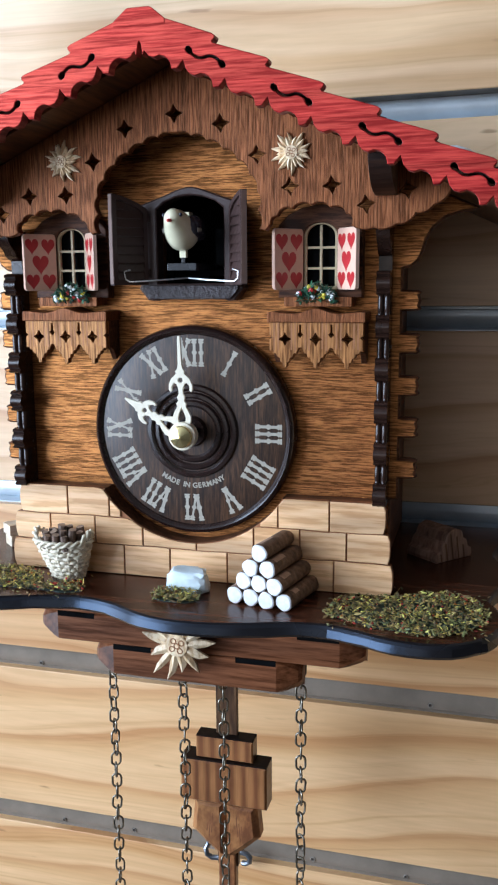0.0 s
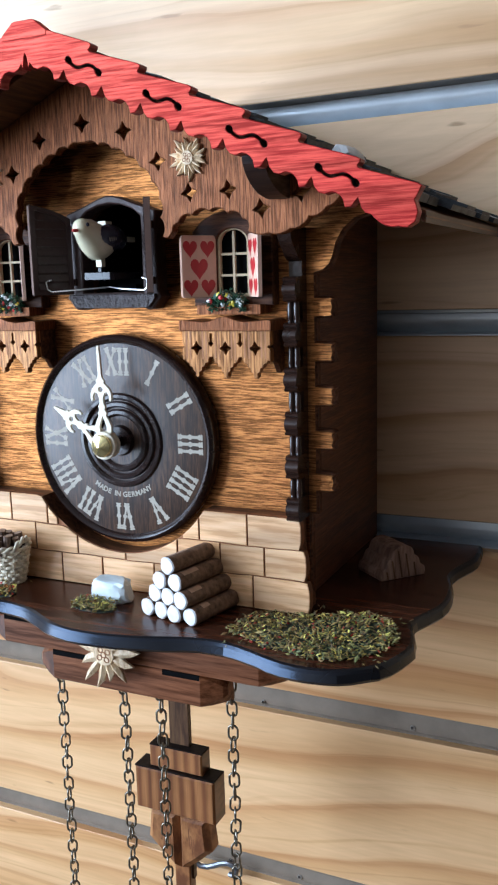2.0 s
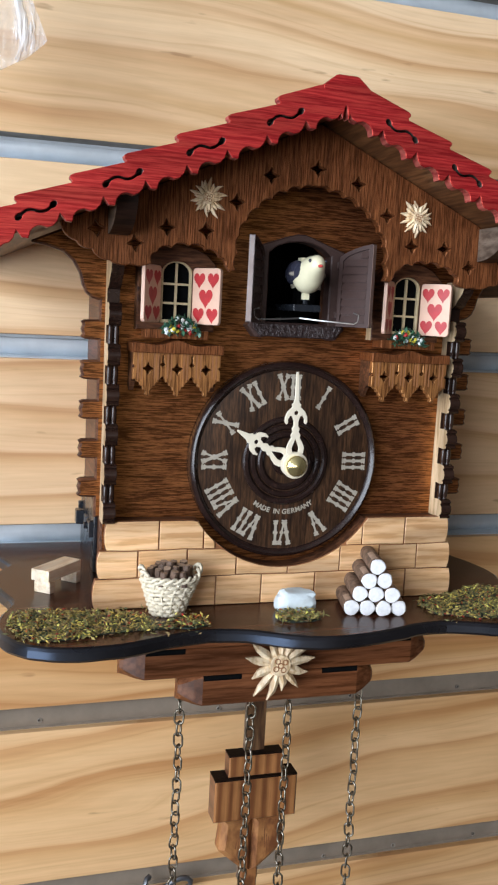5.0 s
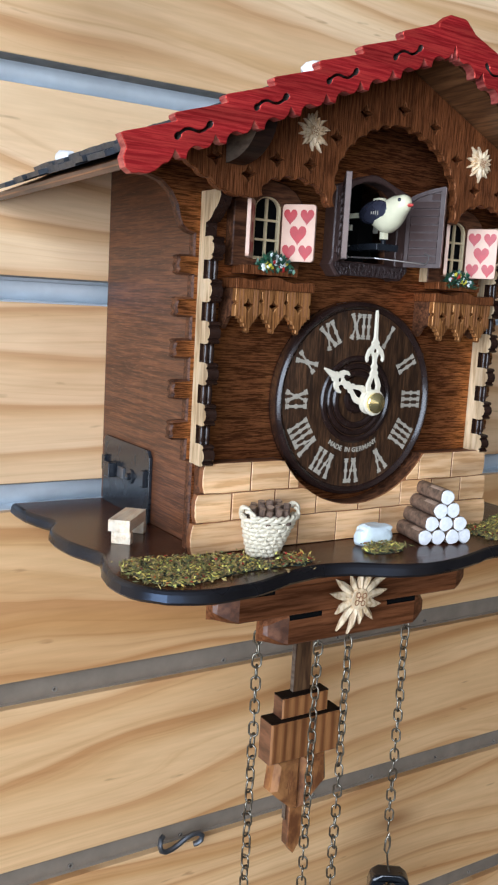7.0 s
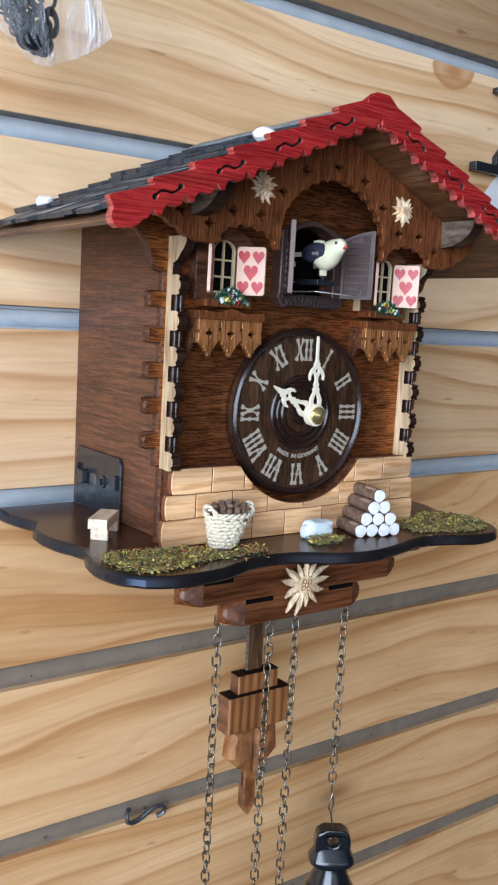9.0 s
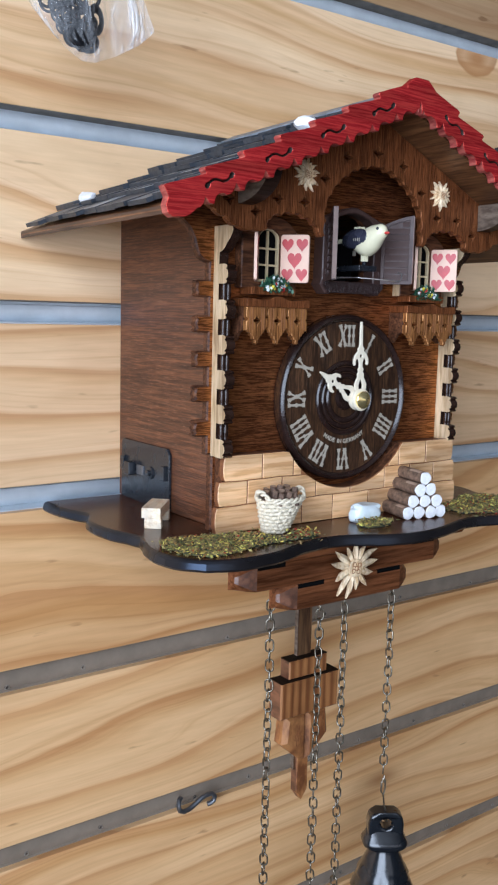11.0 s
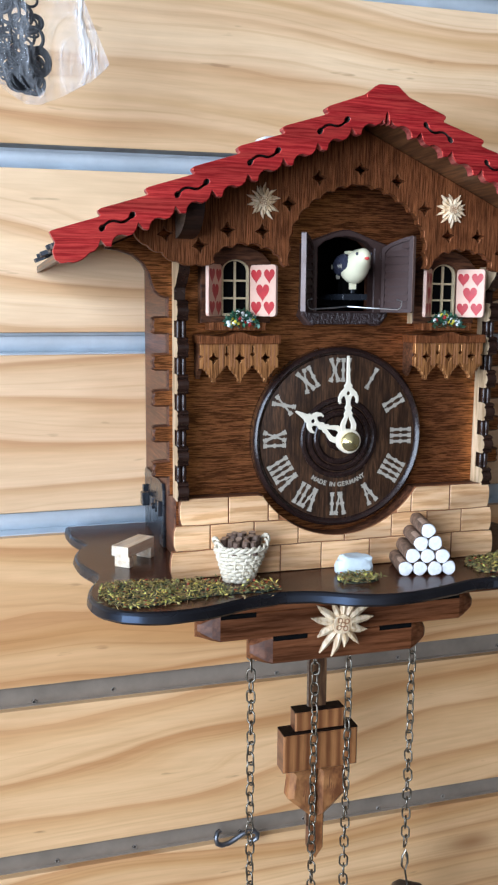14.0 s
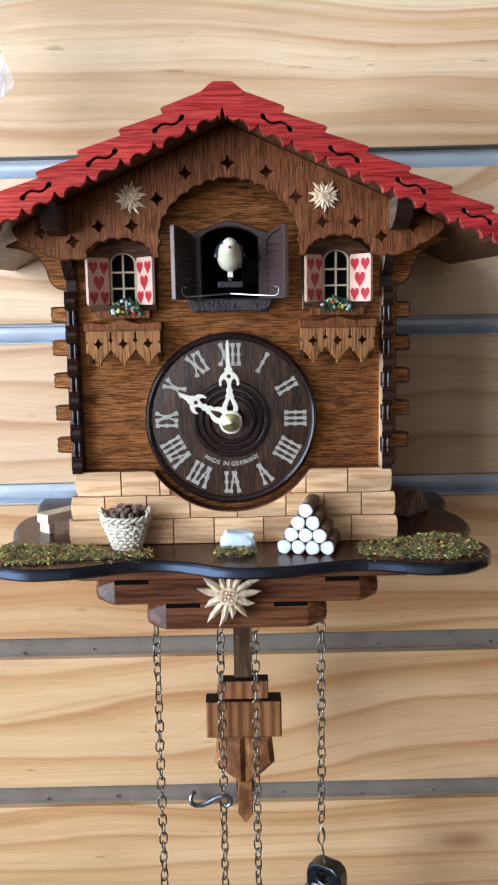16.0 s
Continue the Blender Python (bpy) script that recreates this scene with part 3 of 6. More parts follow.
def room():
    x0, x1, y0, top = -1.2, 2.4, -2.6, 2.45
    wy = WALL_Y * MM

    def slab(name, a, b, mat, label):
        bm = bmesh.new()
        bmesh.ops.create_cube(bm, size=1.0)
        for v in bm.verts:
            v.co = Vector([(a[i] + b[i]) / 2 + v.co[i] * (b[i] - a[i]) for i in range(3)])
        ob = part(name, bm, mat, None, smooth=0)
        return tagged(ob, label, "structure", kind="structure")

    slab("floor", (x0 - 0.1, y0 - 0.1, -0.1), (x1 + 0.1, wy + 0.2, 0), "floor", "plain brown timber floor of the room")
    slab("ceiling", (x0 - 0.1, y0 - 0.1, top), (x1 + 0.1, wy + 0.2, top + 0.1), "ceiling", "plain pale ceiling over the room")
    slab("wall_east", (x1, y0, 0), (x1 + 0.1, wy + 0.2, top), "wall", "plain beige plaster wall beside the clock wall")
    # the west wall, with a window opening through it
    a, b, s, h = -2.1, -0.33, 0.98, 2.36
    slab("wall_west", (x0 - 0.1, y0, 0), (x0, a, top), "wall", "plain beige wall with a window opening")
    slab("wall_west", (x0 - 0.1, b, 0), (x0, wy + 0.2, top), "wall", "plain beige wall with a window opening")
    slab("wall_west", (x0 - 0.1, a, 0), (x0, b, s), "wall", "plain beige wall below the window opening")
    slab("wall_west", (x0 - 0.1, a, h), (x0, b, top), "wall", "plain beige wall over the window opening")
    # the south wall, behind the camera, with a smaller opening added for the fill lamp
    a, b, s, h = -1.12, 0.42, 1.23, 2.35
    slab("wall_south", (x0 - 0.1, y0 - 0.1, 0), (a, y0, top), "wall", "plain beige wall with a window opening")
    slab("wall_south", (b, y0 - 0.1, 0), (x1, y0, top), "wall", "plain beige wall with a window opening")
    slab("wall_south", (a, y0 - 0.1, 0), (b, y0, s), "wall", "plain beige wall below the window opening")
    slab("wall_south", (a, y0 - 0.1, h), (b, y0, top), "wall", "plain beige wall over the window opening")

    wall = slab("wall_north", (x0, wy + 0.024, 0), (x1, wy + 0.12, top), "wall", "wall of horizontal pine boards with metal slots between")
    left, right = x0 / MM, x1 / MM
    for k in range(-16, 12):
        z_hi, tilt_hi = slot(k)[1:]          # the board below this slot
        z_lo, _, tilt_lo = slot(k - 1)
        a, b = max(1443 + z_lo, 2), min(1443 + z_hi, top / MM - 1)
        if b - a < 5:
            continue
        if k not in range(-3, 4):
            tilt_lo = tilt_hi = 0.0
        ends = [(left, a + tilt_lo * left), (right, a + tilt_lo * right), (right, b + tilt_hi * right), (left, b + tilt_hi * left)]
        # light's fall put into board tones: brighter above the clock, shaded near the ceiling
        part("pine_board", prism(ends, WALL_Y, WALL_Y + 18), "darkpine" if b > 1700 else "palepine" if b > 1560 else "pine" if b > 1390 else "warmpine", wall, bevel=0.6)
        if b < top / MM - 20:
            # the metal liner of the slot above the board: a back, a lower lip, an upper lip, screws along it
            z = b
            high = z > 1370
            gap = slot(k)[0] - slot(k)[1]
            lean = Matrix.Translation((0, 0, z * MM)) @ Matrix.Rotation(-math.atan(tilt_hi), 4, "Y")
            # upper liners set deeper, foot leaned back, to shade their lower part
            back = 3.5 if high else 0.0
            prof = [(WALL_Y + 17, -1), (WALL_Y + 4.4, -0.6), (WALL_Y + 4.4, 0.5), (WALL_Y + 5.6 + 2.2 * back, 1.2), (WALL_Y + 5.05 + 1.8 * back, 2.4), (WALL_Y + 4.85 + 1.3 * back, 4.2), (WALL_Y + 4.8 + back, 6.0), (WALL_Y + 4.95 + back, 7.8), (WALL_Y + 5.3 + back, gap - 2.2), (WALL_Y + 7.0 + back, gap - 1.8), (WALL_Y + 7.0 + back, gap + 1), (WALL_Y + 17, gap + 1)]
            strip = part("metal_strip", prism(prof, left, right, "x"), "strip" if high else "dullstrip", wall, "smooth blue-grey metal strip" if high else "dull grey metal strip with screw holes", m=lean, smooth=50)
            # the lip's dark tone gives the shadow line under the board
            part("upper_lip", prism([(WALL_Y + 0.5, gap - 0.15), (WALL_Y + 0.5, gap + 0.6), (WALL_Y + 6.9 + back, gap + 0.6), (WALL_Y + 6.9 + back, gap - 0.5)], left, right, "x"), "lip", strip, "folded lip, darkened for the shadow line under the board")
            if not high:
                rows = {-2: (-134, -90, 8, 88, 159, 235), -3: (-124, -79, -14, 27, 78, 124, 180, 236)}.get(k, [56 * i for i in range(-8, 12)])
                bm, rims = bmesh.new(), bmesh.new()
                for i, x in enumerate(rows):
                    r, zz = 0.95 + 0.3 * math.sin(i * 5.1 + k * 3), 3.4 + 0.9 * math.sin(i * 3.7 + k)
                    lathe([(r, WALL_Y + 4.7), (r * 0.6, WALL_Y + 4.6), (r * 0.55, WALL_Y + 9)], (x, 0, zz), "y", 8, bm)
                    lathe([(1.0, WALL_Y + 5.4), (1.0, WALL_Y + 4.35), (1.25 + 0.25 * math.sin(i * 2.9), WALL_Y + 4.4), (1.5, WALL_Y + 5.4)], (x + 0.5, 0, zz - 0.3), "y", 10, rims)
                tagged(part("screw_holes", bm, "hole", strip), kind="stuff")
                tagged(part("hole_rims", rims, "burr", strip), kind="stuff")
    return wall


WALL = room()

# ---- the cuckoo clock ----
CX = 0.8  # the house's middle; the dial's is 0
SLOPE, RIDGE = 0.4555, 130.8  # underside of the roof: RIDGE - SLOPE * |x|
clock = thing("cuckoo_clock", "brown chalet cuckoo clock with red gable trim, hung on pine boards", "cuckoo clock", (0, 0, 0))


def mirrored(pts, c=CX):
    """The right half from the middle outwards, closed by its mirror image."""
    return [(c + x, z) for x, z in pts] + [(c - x, z) for x, z in reversed(pts) if x > 0.01]


def house():
    # front panel, with log ends cut along both edges and a flare under the eaves
    right = [(0, RIDGE - 2), (104.5, RIDGE - 2 - SLOPE * 104.5), (104.5, 80.4), (99, 79.6), (93, 77.8), (89, 74.5), (86.6, 70.5), (85.4, 66), (84.0, 63), (81.5, 61), (78.6, 60.2)]
    for k in range(5):
        z = 48.9 - 15.58 * k
        right += [(78.6, z + 3.9), (84.0, z + 3.7), (85.4, z + 3.0), (84.7, z + 1.9), (85.3, z), (84.7, z - 1.9), (85.4, z - 3.0), (84.0, z - 3.7), (78.6, z - 3.9)]
    right += [(78.6, -25.5), (75.8, -25.5), (75.8, -61), (0, -61)]
    hole = [(-13.3 + 0.9, 55), (14.4, 55), (14.4, 83), (10, 86.5), (5, 88), (0.9, 88.4), (-4, 88), (-9, 86.5), (-13.3 + 0.9, 83)]
    bm = prism(mirrored(right), 5, 9, "y", [hole], None, 0.8)
    bm.normal_update()
    for f in bm.faces:
        f.material_index = 0 if abs(f.normal.y) > 0.9 else 1
    part("front_panel", bm, ["front", "surround"], clock, "brown stained oak front panel", smooth=0)
    # side walls, back, floor of the case
    for s, name in ((-1, "side_panel"), (1, "side_panel")):
        a, b = sorted((CX + s * 71.2, CX + s * 66.0))
        bm = prism([(9, -61), (104, -61), (104, RIDGE - SLOPE * 71.2 - 1), (9, RIDGE - SLOPE * 71.2 - 1)], a, b, "x")
        part(name, bm, "side", clock, bevel=0.3)
    part("back_panel", box(CX - 66, CX + 66, 99, 103, -61, 96), "dark", clock)
    # works behind the cuckoo's door and a sheet; the case's shade is put into their black
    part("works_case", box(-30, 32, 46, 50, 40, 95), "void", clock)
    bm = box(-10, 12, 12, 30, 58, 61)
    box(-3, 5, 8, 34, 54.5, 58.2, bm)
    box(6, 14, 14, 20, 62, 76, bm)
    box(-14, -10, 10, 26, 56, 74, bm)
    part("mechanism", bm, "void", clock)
    part("lever", box(5, 20, 18, 20, 70, 72.4), "ivory", clock, "cream plastic lever")
    # base plate with a wavy edge
    out = [(121.5, 104), (123.0, 88), (121.5, 78), (118.0, 66), (117.4, 56), (120, 48), (122, 34), (121.4, 22), (117.5, 11.5), (115.3, 3), (117.8, -4), (120, -12), (120.2, -20), (117, -31), (111, -39), (103, -44), (94, -46), (84, -45.2), (74, -41.8), (64.7, -38.4), (56, -37.4), (46, -39), (34, -43), (21.6, -46), (9.3, -47.2), (-3, -45.4), (-12, -41.5), (-20, -37), (-28, -34.2), (-38, -33), (-48, -34.8), (-58, -38), (-68, -41.8), (-78, -43.6), (-88, -43.8), (-97, -42.4), (-105, -38.6), (-111.5, -31.5), (-115, -23), (-115.8, -14), (-114, -3), (-110.2, 7), (-109.6, 13.5), (-113, 24), (-115.4, 34), (-115.8, 46), (-113.6, 56), (-109.6, 62), (-109, 67), (-112.5, 76), (-114.8, 86), (-115.2, 104)]
    smooth, n = [out[0]], len(out)
    for i in range(n - 1):
        p0, p1, p2, p3 = (Vector(out[max(0, min(n - 1, k))]) for k in (i - 1, i, i + 1, i + 2))
        for f in (0.5, 1.0):
            smooth.append(tuple(0.5 * (2 * p1 + (p2 - p0) * f + (2 * p0 - 5 * p1 + 4 * p2 - p3) * f * f + (3 * p1 - p0 - 3 * p2 + p3) * f ** 3)))
    bm = bmesh.new()
    rings = []
    chop = random.Random(12)
    nick = [chop.uniform(-0.3, 0.3) for _ in smooth]      # each stroke of the chisel
    under = [chop.uniform(-0.35, 0.35) for _ in smooth]
    for z, cut, wob in ((-61, 2.0, 0.0), (-61.5, 1.15, 0.5), (-62.5, 0.5, 1.0), (-65.2, 0.0, 1.0), (-66.2, 0.75, 0.6)):
        ring = [(p[0] + (q[0] - p[0]) * 0.8 * v * wob, p[1] + (q[1] - p[1]) * 0.8 * v * wob) for p, q, v in zip(inset(smooth, cut), inset(smooth, cut + 1.0), nick)]
        rings.append([bm.verts.new(Vector((x, min(y, 104), z + (under[i] if z == -65.2 else 0.5 * under[i] if z == -66.2 else 0))) * MM) for i, (x, y) in enumerate(ring)])
    for p, q in zip(rings, rings[1:]):
        for k in range(len(p)):
            bm.faces.new((p[k - 1], p[k], q[k], q[k - 1]))
    for ring in (rings[0], rings[-1]):
        for tri in tessellate_polygon([[Vector((v.co.x, v.co.y, 0)) for v in ring]]):
            bm.faces.new([ring[k] for k in tri])
    bm.normal_update()
    for f in bm.faces:
        f.material_index = 0 if abs(f.normal.z) > 0.98 else 1
    part("base_plate", bm, ["deck", "edge"], clock, "dark glossy base board with a wavy burnt edge", smooth=14)


def plinth():
    """Three courses of pale blocks with burnt joints, cut away round the dial."""
    bm = prism([(CX - 74, -60.9), (CX + 74, -60.9), (CX + 74, -25.6), (36.6, -25.6)] + [(44.2 * math.cos(radians(a)), -1.3 + 44.2 * math.sin(radians(a))) for a in range(-34, -147, -4)] + [(-36.6, -25.6), (CX - 74, -25.6)], -3.75, 4.9)
    bm.normal_update()
    for f in bm.faces:
        f.material_index = 0 if abs(f.normal.y) > 0.9 else 1
    body = part("plinth", bm, ["burnt", "surround"], clock, "pale wooden blockwork with scorched joints")
    rows = [(-36.9, -25.2, -74.3, 76.2, (-52.8, -34.5, 35.3, 55.2)), (-48.2, -37.2, -77.0, 78.0, (-61, -41, -20.3, 2.2, 25.6, 43.8, 61.8)), (-60.8, -48.5, -78.4, 79.2, (-28.6, -9, 14.8, 36, 57.0))]
    rng = random.Random(5)
    for r, (z0, z1, xa, xb, joints) in enumerate(rows):
        xs = [xa, *joints, xb]
        for a, b in zip(xs, xs[1:]):
            top, bot = [], []
            n = max(4, int((b - a) / 2.2))
            for i in range(n + 1):
                x = a + 0.26 + (b - a - 0.52) * i / n
                sag = 0.13 * math.sin(x * 0.16 + r * 2) + 0.08 * math.sin(x * 0.43 + r)
                z_top = z1 - 0.07 + (sag if r else 0)
                dx = 44.4 ** 2 - x * x
                if dx > 0:
                    z_top = min(z_top, -1.3 - math.sqrt(dx))
                sag2 = 0.13 * math.sin(x * 0.16 + (r + 1) * 2) + 0.08 * math.sin(x * 0.43 + r + 1)
                top.append((x, z_top))
                bot.append((x, z0 + 0.07 + (sag2 if r < 2 else 0)))
            good = [top[i][1] > bot[i][1] + 0.8 for i in range(n + 1)]
            runs, run = [], []
            for i in range(n + 1):
                if good[i]:
                    run.append(i)
                elif run:
                    runs.append(run)
                    run = []
            runs = [q for q in runs + [run] if len(q) > 1]
            for keep in runs:
                t, u = [top[i] for i in keep], [bot[i] for i in keep]
                m = (t[0][1] + u[0][1]) / 2
                if a == xa and keep[0] == 0:   # rounded free end of the course
                    u = [(u[0][0] - 0.3, m - 3.2), (u[0][0] + 0.5, u[0][1])] + u[1:]
                    t = [(t[0][0] - 0.5, m), (t[0][0] - 0.3, m + 3.2), (t[0][0] + 0.5, t[0][1])] + t[1:]
                m = (t[-1][1] + u[-1][1]) / 2
                if b == xb and keep[-1] == n:
                    t = t[:-1] + [(t[-1][0] - 0.5, t[-1][1]), (t[-1][0] + 0.25, m + 3.2), (t[-1][0] + 0.4, m)]
                    u = u[:-1] + [(u[-1][0] - 0.5, u[-1][1]), (u[-1][0] + 0.25, m - 3.2)]
                front = -4.4 - rng.random() * 0.25
                bm = prism(t + u[::-1], front, -1.2, "y", (), None, 0.25)
                bm.normal_update()
                for f in bm.faces:
                    f.material_index = 0 if abs(f.normal.y) > 0.5 else 1
                part("block", bm, ["stone", "scorch"], body, smooth=0)


def corner_post(x0, x1):
    """A post whose front edge is cut into log ends; its left flank is bare wood, its right darkened as the shaded side.
    """
    pts = [(5, 76), (-9.0, 76), (-9.6, 73.6), (-8.6, 71.6), (-7.2, 70.0), (-5.2, 68.6), (-3.6, 66.6), (-1.6, 65.2), (0.6, 64.6)]
    for k in range(6):
        z = 55.2 - 15.45 * k
        pts += [(0.8, z + 4.3), (-3.2, z + 4.4), (-5.2, z + 4.0), (-5.7, z + 3.2), (-4.7, z + 2.4), (-5.9, z + 1.6), (-6.4, z), (-5.9, z - 1.6), (-4.7, z - 2.4), (-5.7, z - 3.1), (-5.2, z - 3.8), (-3.2, z - 4.2), (0.8, z - 4.1)]
    pts += [(0.8, -26), (5, -26)]
    bm = prism(pts, x0, x1, "x")
    bm.normal_update()
    for f in bm.faces:
        f.material_index = 1 if abs(f.calc_center_median().x / MM - x0) < 0.01 else 0
    post = part("corner_post", bm, ["post", "raw"], clock, "dark log-end corner post with bare wood flank", smooth=55)
    for k in range(5):   # fluting of the hollows between the log ends
        z = 47.4 - 15.45 * k
        for x in (x0 + 1.25, x1 - 1.25):
            part("flute", lathe([(1.2, z - 3.6), (0.95, z - 2.9), (1.15, z - 2.2), (1.15, z + 2.2), (0.95, z + 2.9), (1.2, z + 3.6)], (x, -1.6, 0), "z", 10), "post", post)


def gable():
    R = [(0, RIDGE - 0.2), (96.2, RIDGE - 0.2 - SLOPE * 96.2)]
    R += lobes((95.6, 85.4), (90.3, 80.7), 1, 1.0) + lobes((90.3, 80.7), (84.5, 78.2), 1, 1.0) + lobes((84.5, 78.2), (78.0, 74.6), 1, 1.2) + lobes((78, 74.6), (70.5, 73.6), 1, 1.0) + lobes((70.5, 73.6), (62.8, 74.6), 1, 0.9)
    # over the side window, then the big arch over the cuckoo's door
    win = [(62.8, 74.6), (61.0, 78.6), (55.6, 80.6), (49.0, 81.6), (42.5, 80.6), (37.2, 78.4), (35.2, 74.4)]
    for p, q in zip(win, win[1:]):
        R += lobes(p, q, 1, -1.4)
    arch = [(30.6, 74.0), (30.0, 80.6), (29.8, 87.0), (27.0, 92.6), (22.8, 97.6), (17.6, 101.4), (11.8, 104.4), (6.2, 106.2), (0, 106.8)]
    R += [(33.0, 73.4)]
    for p, q in zip(arch, arch[1:]):
        R += lobes(p, q, 1, -1.3)
    stars = [(0, 114.0), (-18.6, 109.8), (17.0, 109.9), (-31.5, 98.9), (30.0, 98.9), (-57.6, 87.5), (-42.8, 87.4), (41.7, 87.8), (56.2, 87.8), (-69.2, 80.9), (67.9, 81.1), (-83.2, 85.1), (81.6, 85.4)]
    holes = [star(CX + x, z + 0.037 * i, 3.0, turn=0.03 + 0.011 * i) for i, (x, z) in enumerate(stars)]
    part("gable_board", prism(mirrored(R), -16.2, -12.6, "y", holes, None, 0.35), "gable", clock, "brown oak gable board with scalloped edge and star cut-outs", smooth=0)
    for x in (-74.8, 75.4):
        # stub purlins with a rounded nose
        zt = RIDGE - SLOPE * abs(x - CX) - 0.3
        nose = [(-16.3, zt + 0.5), (-37.5, zt + 0.5)] + [(-16.3 - 21 * math.cos(radians(a)), zt - 12.5 * math.sin(radians(a))) for a in range(8, 91, 9)]
        bm = prism(nose, x - 3.6, x + 3.6, "x")
        bm.normal_update()
        for f in bm.faces:
            f.material_index = 1 if abs(f.normal.x) > 0.9 else 0
        part("purlin_end", bm, ["dark", "purlin"], clock, bevel=0.4)


def s_slot(x, z, flip):
    """An S-shaped slot, as a closed outline; flip mirrors it."""
    line = []
    n = 43
    for i in range(n):
        f = i / (n - 1)
        u = -6.3 + 12.6 * f
        v = u * 0.30 + 1.9 * math.sin((f - 0.5) * 2 * math.pi) * -0.55 + (3.4 * (f - 0.5) * abs(f - 0.5) * 2)
        end = 6.3 * 1.08 * (1 - 2 * abs(f - 0.5))   # way left to the nearer end
        line.append((u, v, max(0.42 if end > 0.7 else 0.0, math.sqrt(max(0.0, 0.95 ** 2 - (end - 0.95) ** 2)))))
    up, dn = [], []
    for i, (u, v, w) in enumerate(line):
        a, b = line[max(0, i - 1)], line[min(n - 1, i + 1)]
        d = Vector((b[0] - a[0], b[1] - a[1])).normalized()
        up.append((u - d.y * w, v + d.x * w))
        dn.append((u + d.y * w, v - d.x * w))
    out = up + dn[::-1]
    return [(x + flip * u, z + v) for u, v in out]


def roof():
    bm = prism([(CX, RIDGE), (CX + 126.6, RIDGE - SLOPE * 126.6), (CX + 126.6, RIDGE - SLOPE * 126.6 + 3.4), (CX, RIDGE + 4.2), (CX - 126.6, RIDGE - SLOPE * 126.6 + 3.4), (CX - 126.6, RIDGE - SLOPE * 126.6)], -35.8, 104.2)
    for f in bm.faces:
        f.material_index = 1 if all(abs(abs(v.co.x / MM - CX) - 126.6) < 0.01 for v in f.verts) else 0
    body = part("roof", bm, ["soffit", "eave"], clock, "brown plywood roof covered with dark slate shingles", bevel=0.3)
    for flip in (-1, 1):
        a, b = sorted((CX + flip * 126.5, CX + flip * 126.75))
        part("eave_ply", box(a, b, -35.6, 104, RIDGE - SLOPE * 126.6 + 1.6, RIDGE - SLOPE * 126.6 + 2.1), "soffit", body, "paler ply in the plywood edge")
    # red trim boards along the front of both slopes
    top = [(6.9, 138.3)]
    for k in range(7):
        x, z = 25.1 + 17.25 * k, 131.5 - 8.13 * k
        px, pz = top[-1]
        top += [(px + (x - px) * 0.94, pz + (z - pz) * 0.94 + 0.25), (x, z - 0.1), (x - 0.1, z - 0.9), (x - 0.9, z - 1.7), (x - 0.6, z - 2.3)]
    top = top[:-3]
    low = [(126.6, 79), (127.6, 76), (126.8, 73.2), (124.6, 71.8), (122.8, 72.0)]
    cusps = []
    for k in range(9):
        tx, tz = 14.4 + 13.72 * (k - 1), 124.6 - 6.33 * (k - 1)
        cusps.append((tx, tz))
    bottom = []
    for k in range(8, -1, -1):
        tx, tz = cusps[k]
        if k == 8:
            bottom += lobes((122.4, 72.2), (tx + 4.2, tz - 4.3), 1, 1.4)
        # lobe, small cusp, hollow up to the notch, tooth on its inner side
        bottom += [(tx + 4.0, tz - 4.6), (tx + 2.3, tz - 4.0), (tx + 1.0, tz - 2.4), (tx + 0.2, tz + 0.2)]
        if k > 0:
            bottom += [(tx - 0.5, tz - 0.6), (tx - 1.8, tz - 2.1), (tx - 3.6, tz - 2.2)]
            nx, nz = cusps[k - 1]
            bottom += lobes((tx - 3.8, tz - 2.0), (nx + 4.2, nz - 4.4), 1, -1.9)
    half = top + low + [b for b in bottom if b[0] > 1.2] + [(1.1, 127.0), (0.5, 130.5)]
    c = CX - 1.4
    outline = [(c + x, z) for x, z in half] + [(c, 131.6)] + [(c - x, z) for x, z in reversed(half)]
    slots = [s_slot(c + flip * (22.0 + 27.5 * k), 125.2 - 12.75 * k + 0.013 * flip, -flip) for k in range(4) for flip in (-1, 1)]
    bm = prism(outline, -43.2, -39.0, "y", slots, None, 0.25)
    bm.normal_update()
    cut = {(round(x, 2), round(z, 2)) for sl in slots for x, z in sl}
    for f in bm.faces:
        f.material_index = 0 if abs(f.normal.y) > 0.5 else 2 if all((round(v.co.x / MM, 2), round(v.co.z / MM, 2)) in cut for v in f.verts) else 1
    part("trim_board", bm, ["red", "rededge", "hole"], body, "red stained trim board, stepped and scalloped, with S-shaped slots", smooth=0)
    cap = [(-9.4, 136.0), (-9.4, 137.6), (-8.4, 138.4), (-4.9, 141.2), (-4.0, 141.5), (2.8, 141.5), (3.7, 141.2), (7.2, 138.4), (8.2, 137.6), (8.2, 136.0)]
    part("trim_peak", prism(cap, -43.4, -39.4), "red", body, "red stained peak of the trim", bevel=0.3)
    # shingles in overlapping courses
    rng = random.Random(3)
    ang = math.atan(SLOPE)
    meshes = []
    for k in range(7):
        w, ln, th = (11.5, 13, 14, 15.5, 17, 12.3, 18.5)[k], 25 - (k % 3) * 1.6, 1.8 + 0.3 * (k % 3)
        bm = bmesh.new()
        pts = [(-w / 2, 0), (w / 2, 0.4 * (k % 2)), (w / 2 - 0.3 * (k % 3), ln), (-w / 2 + 0.2, ln - 0.5)]
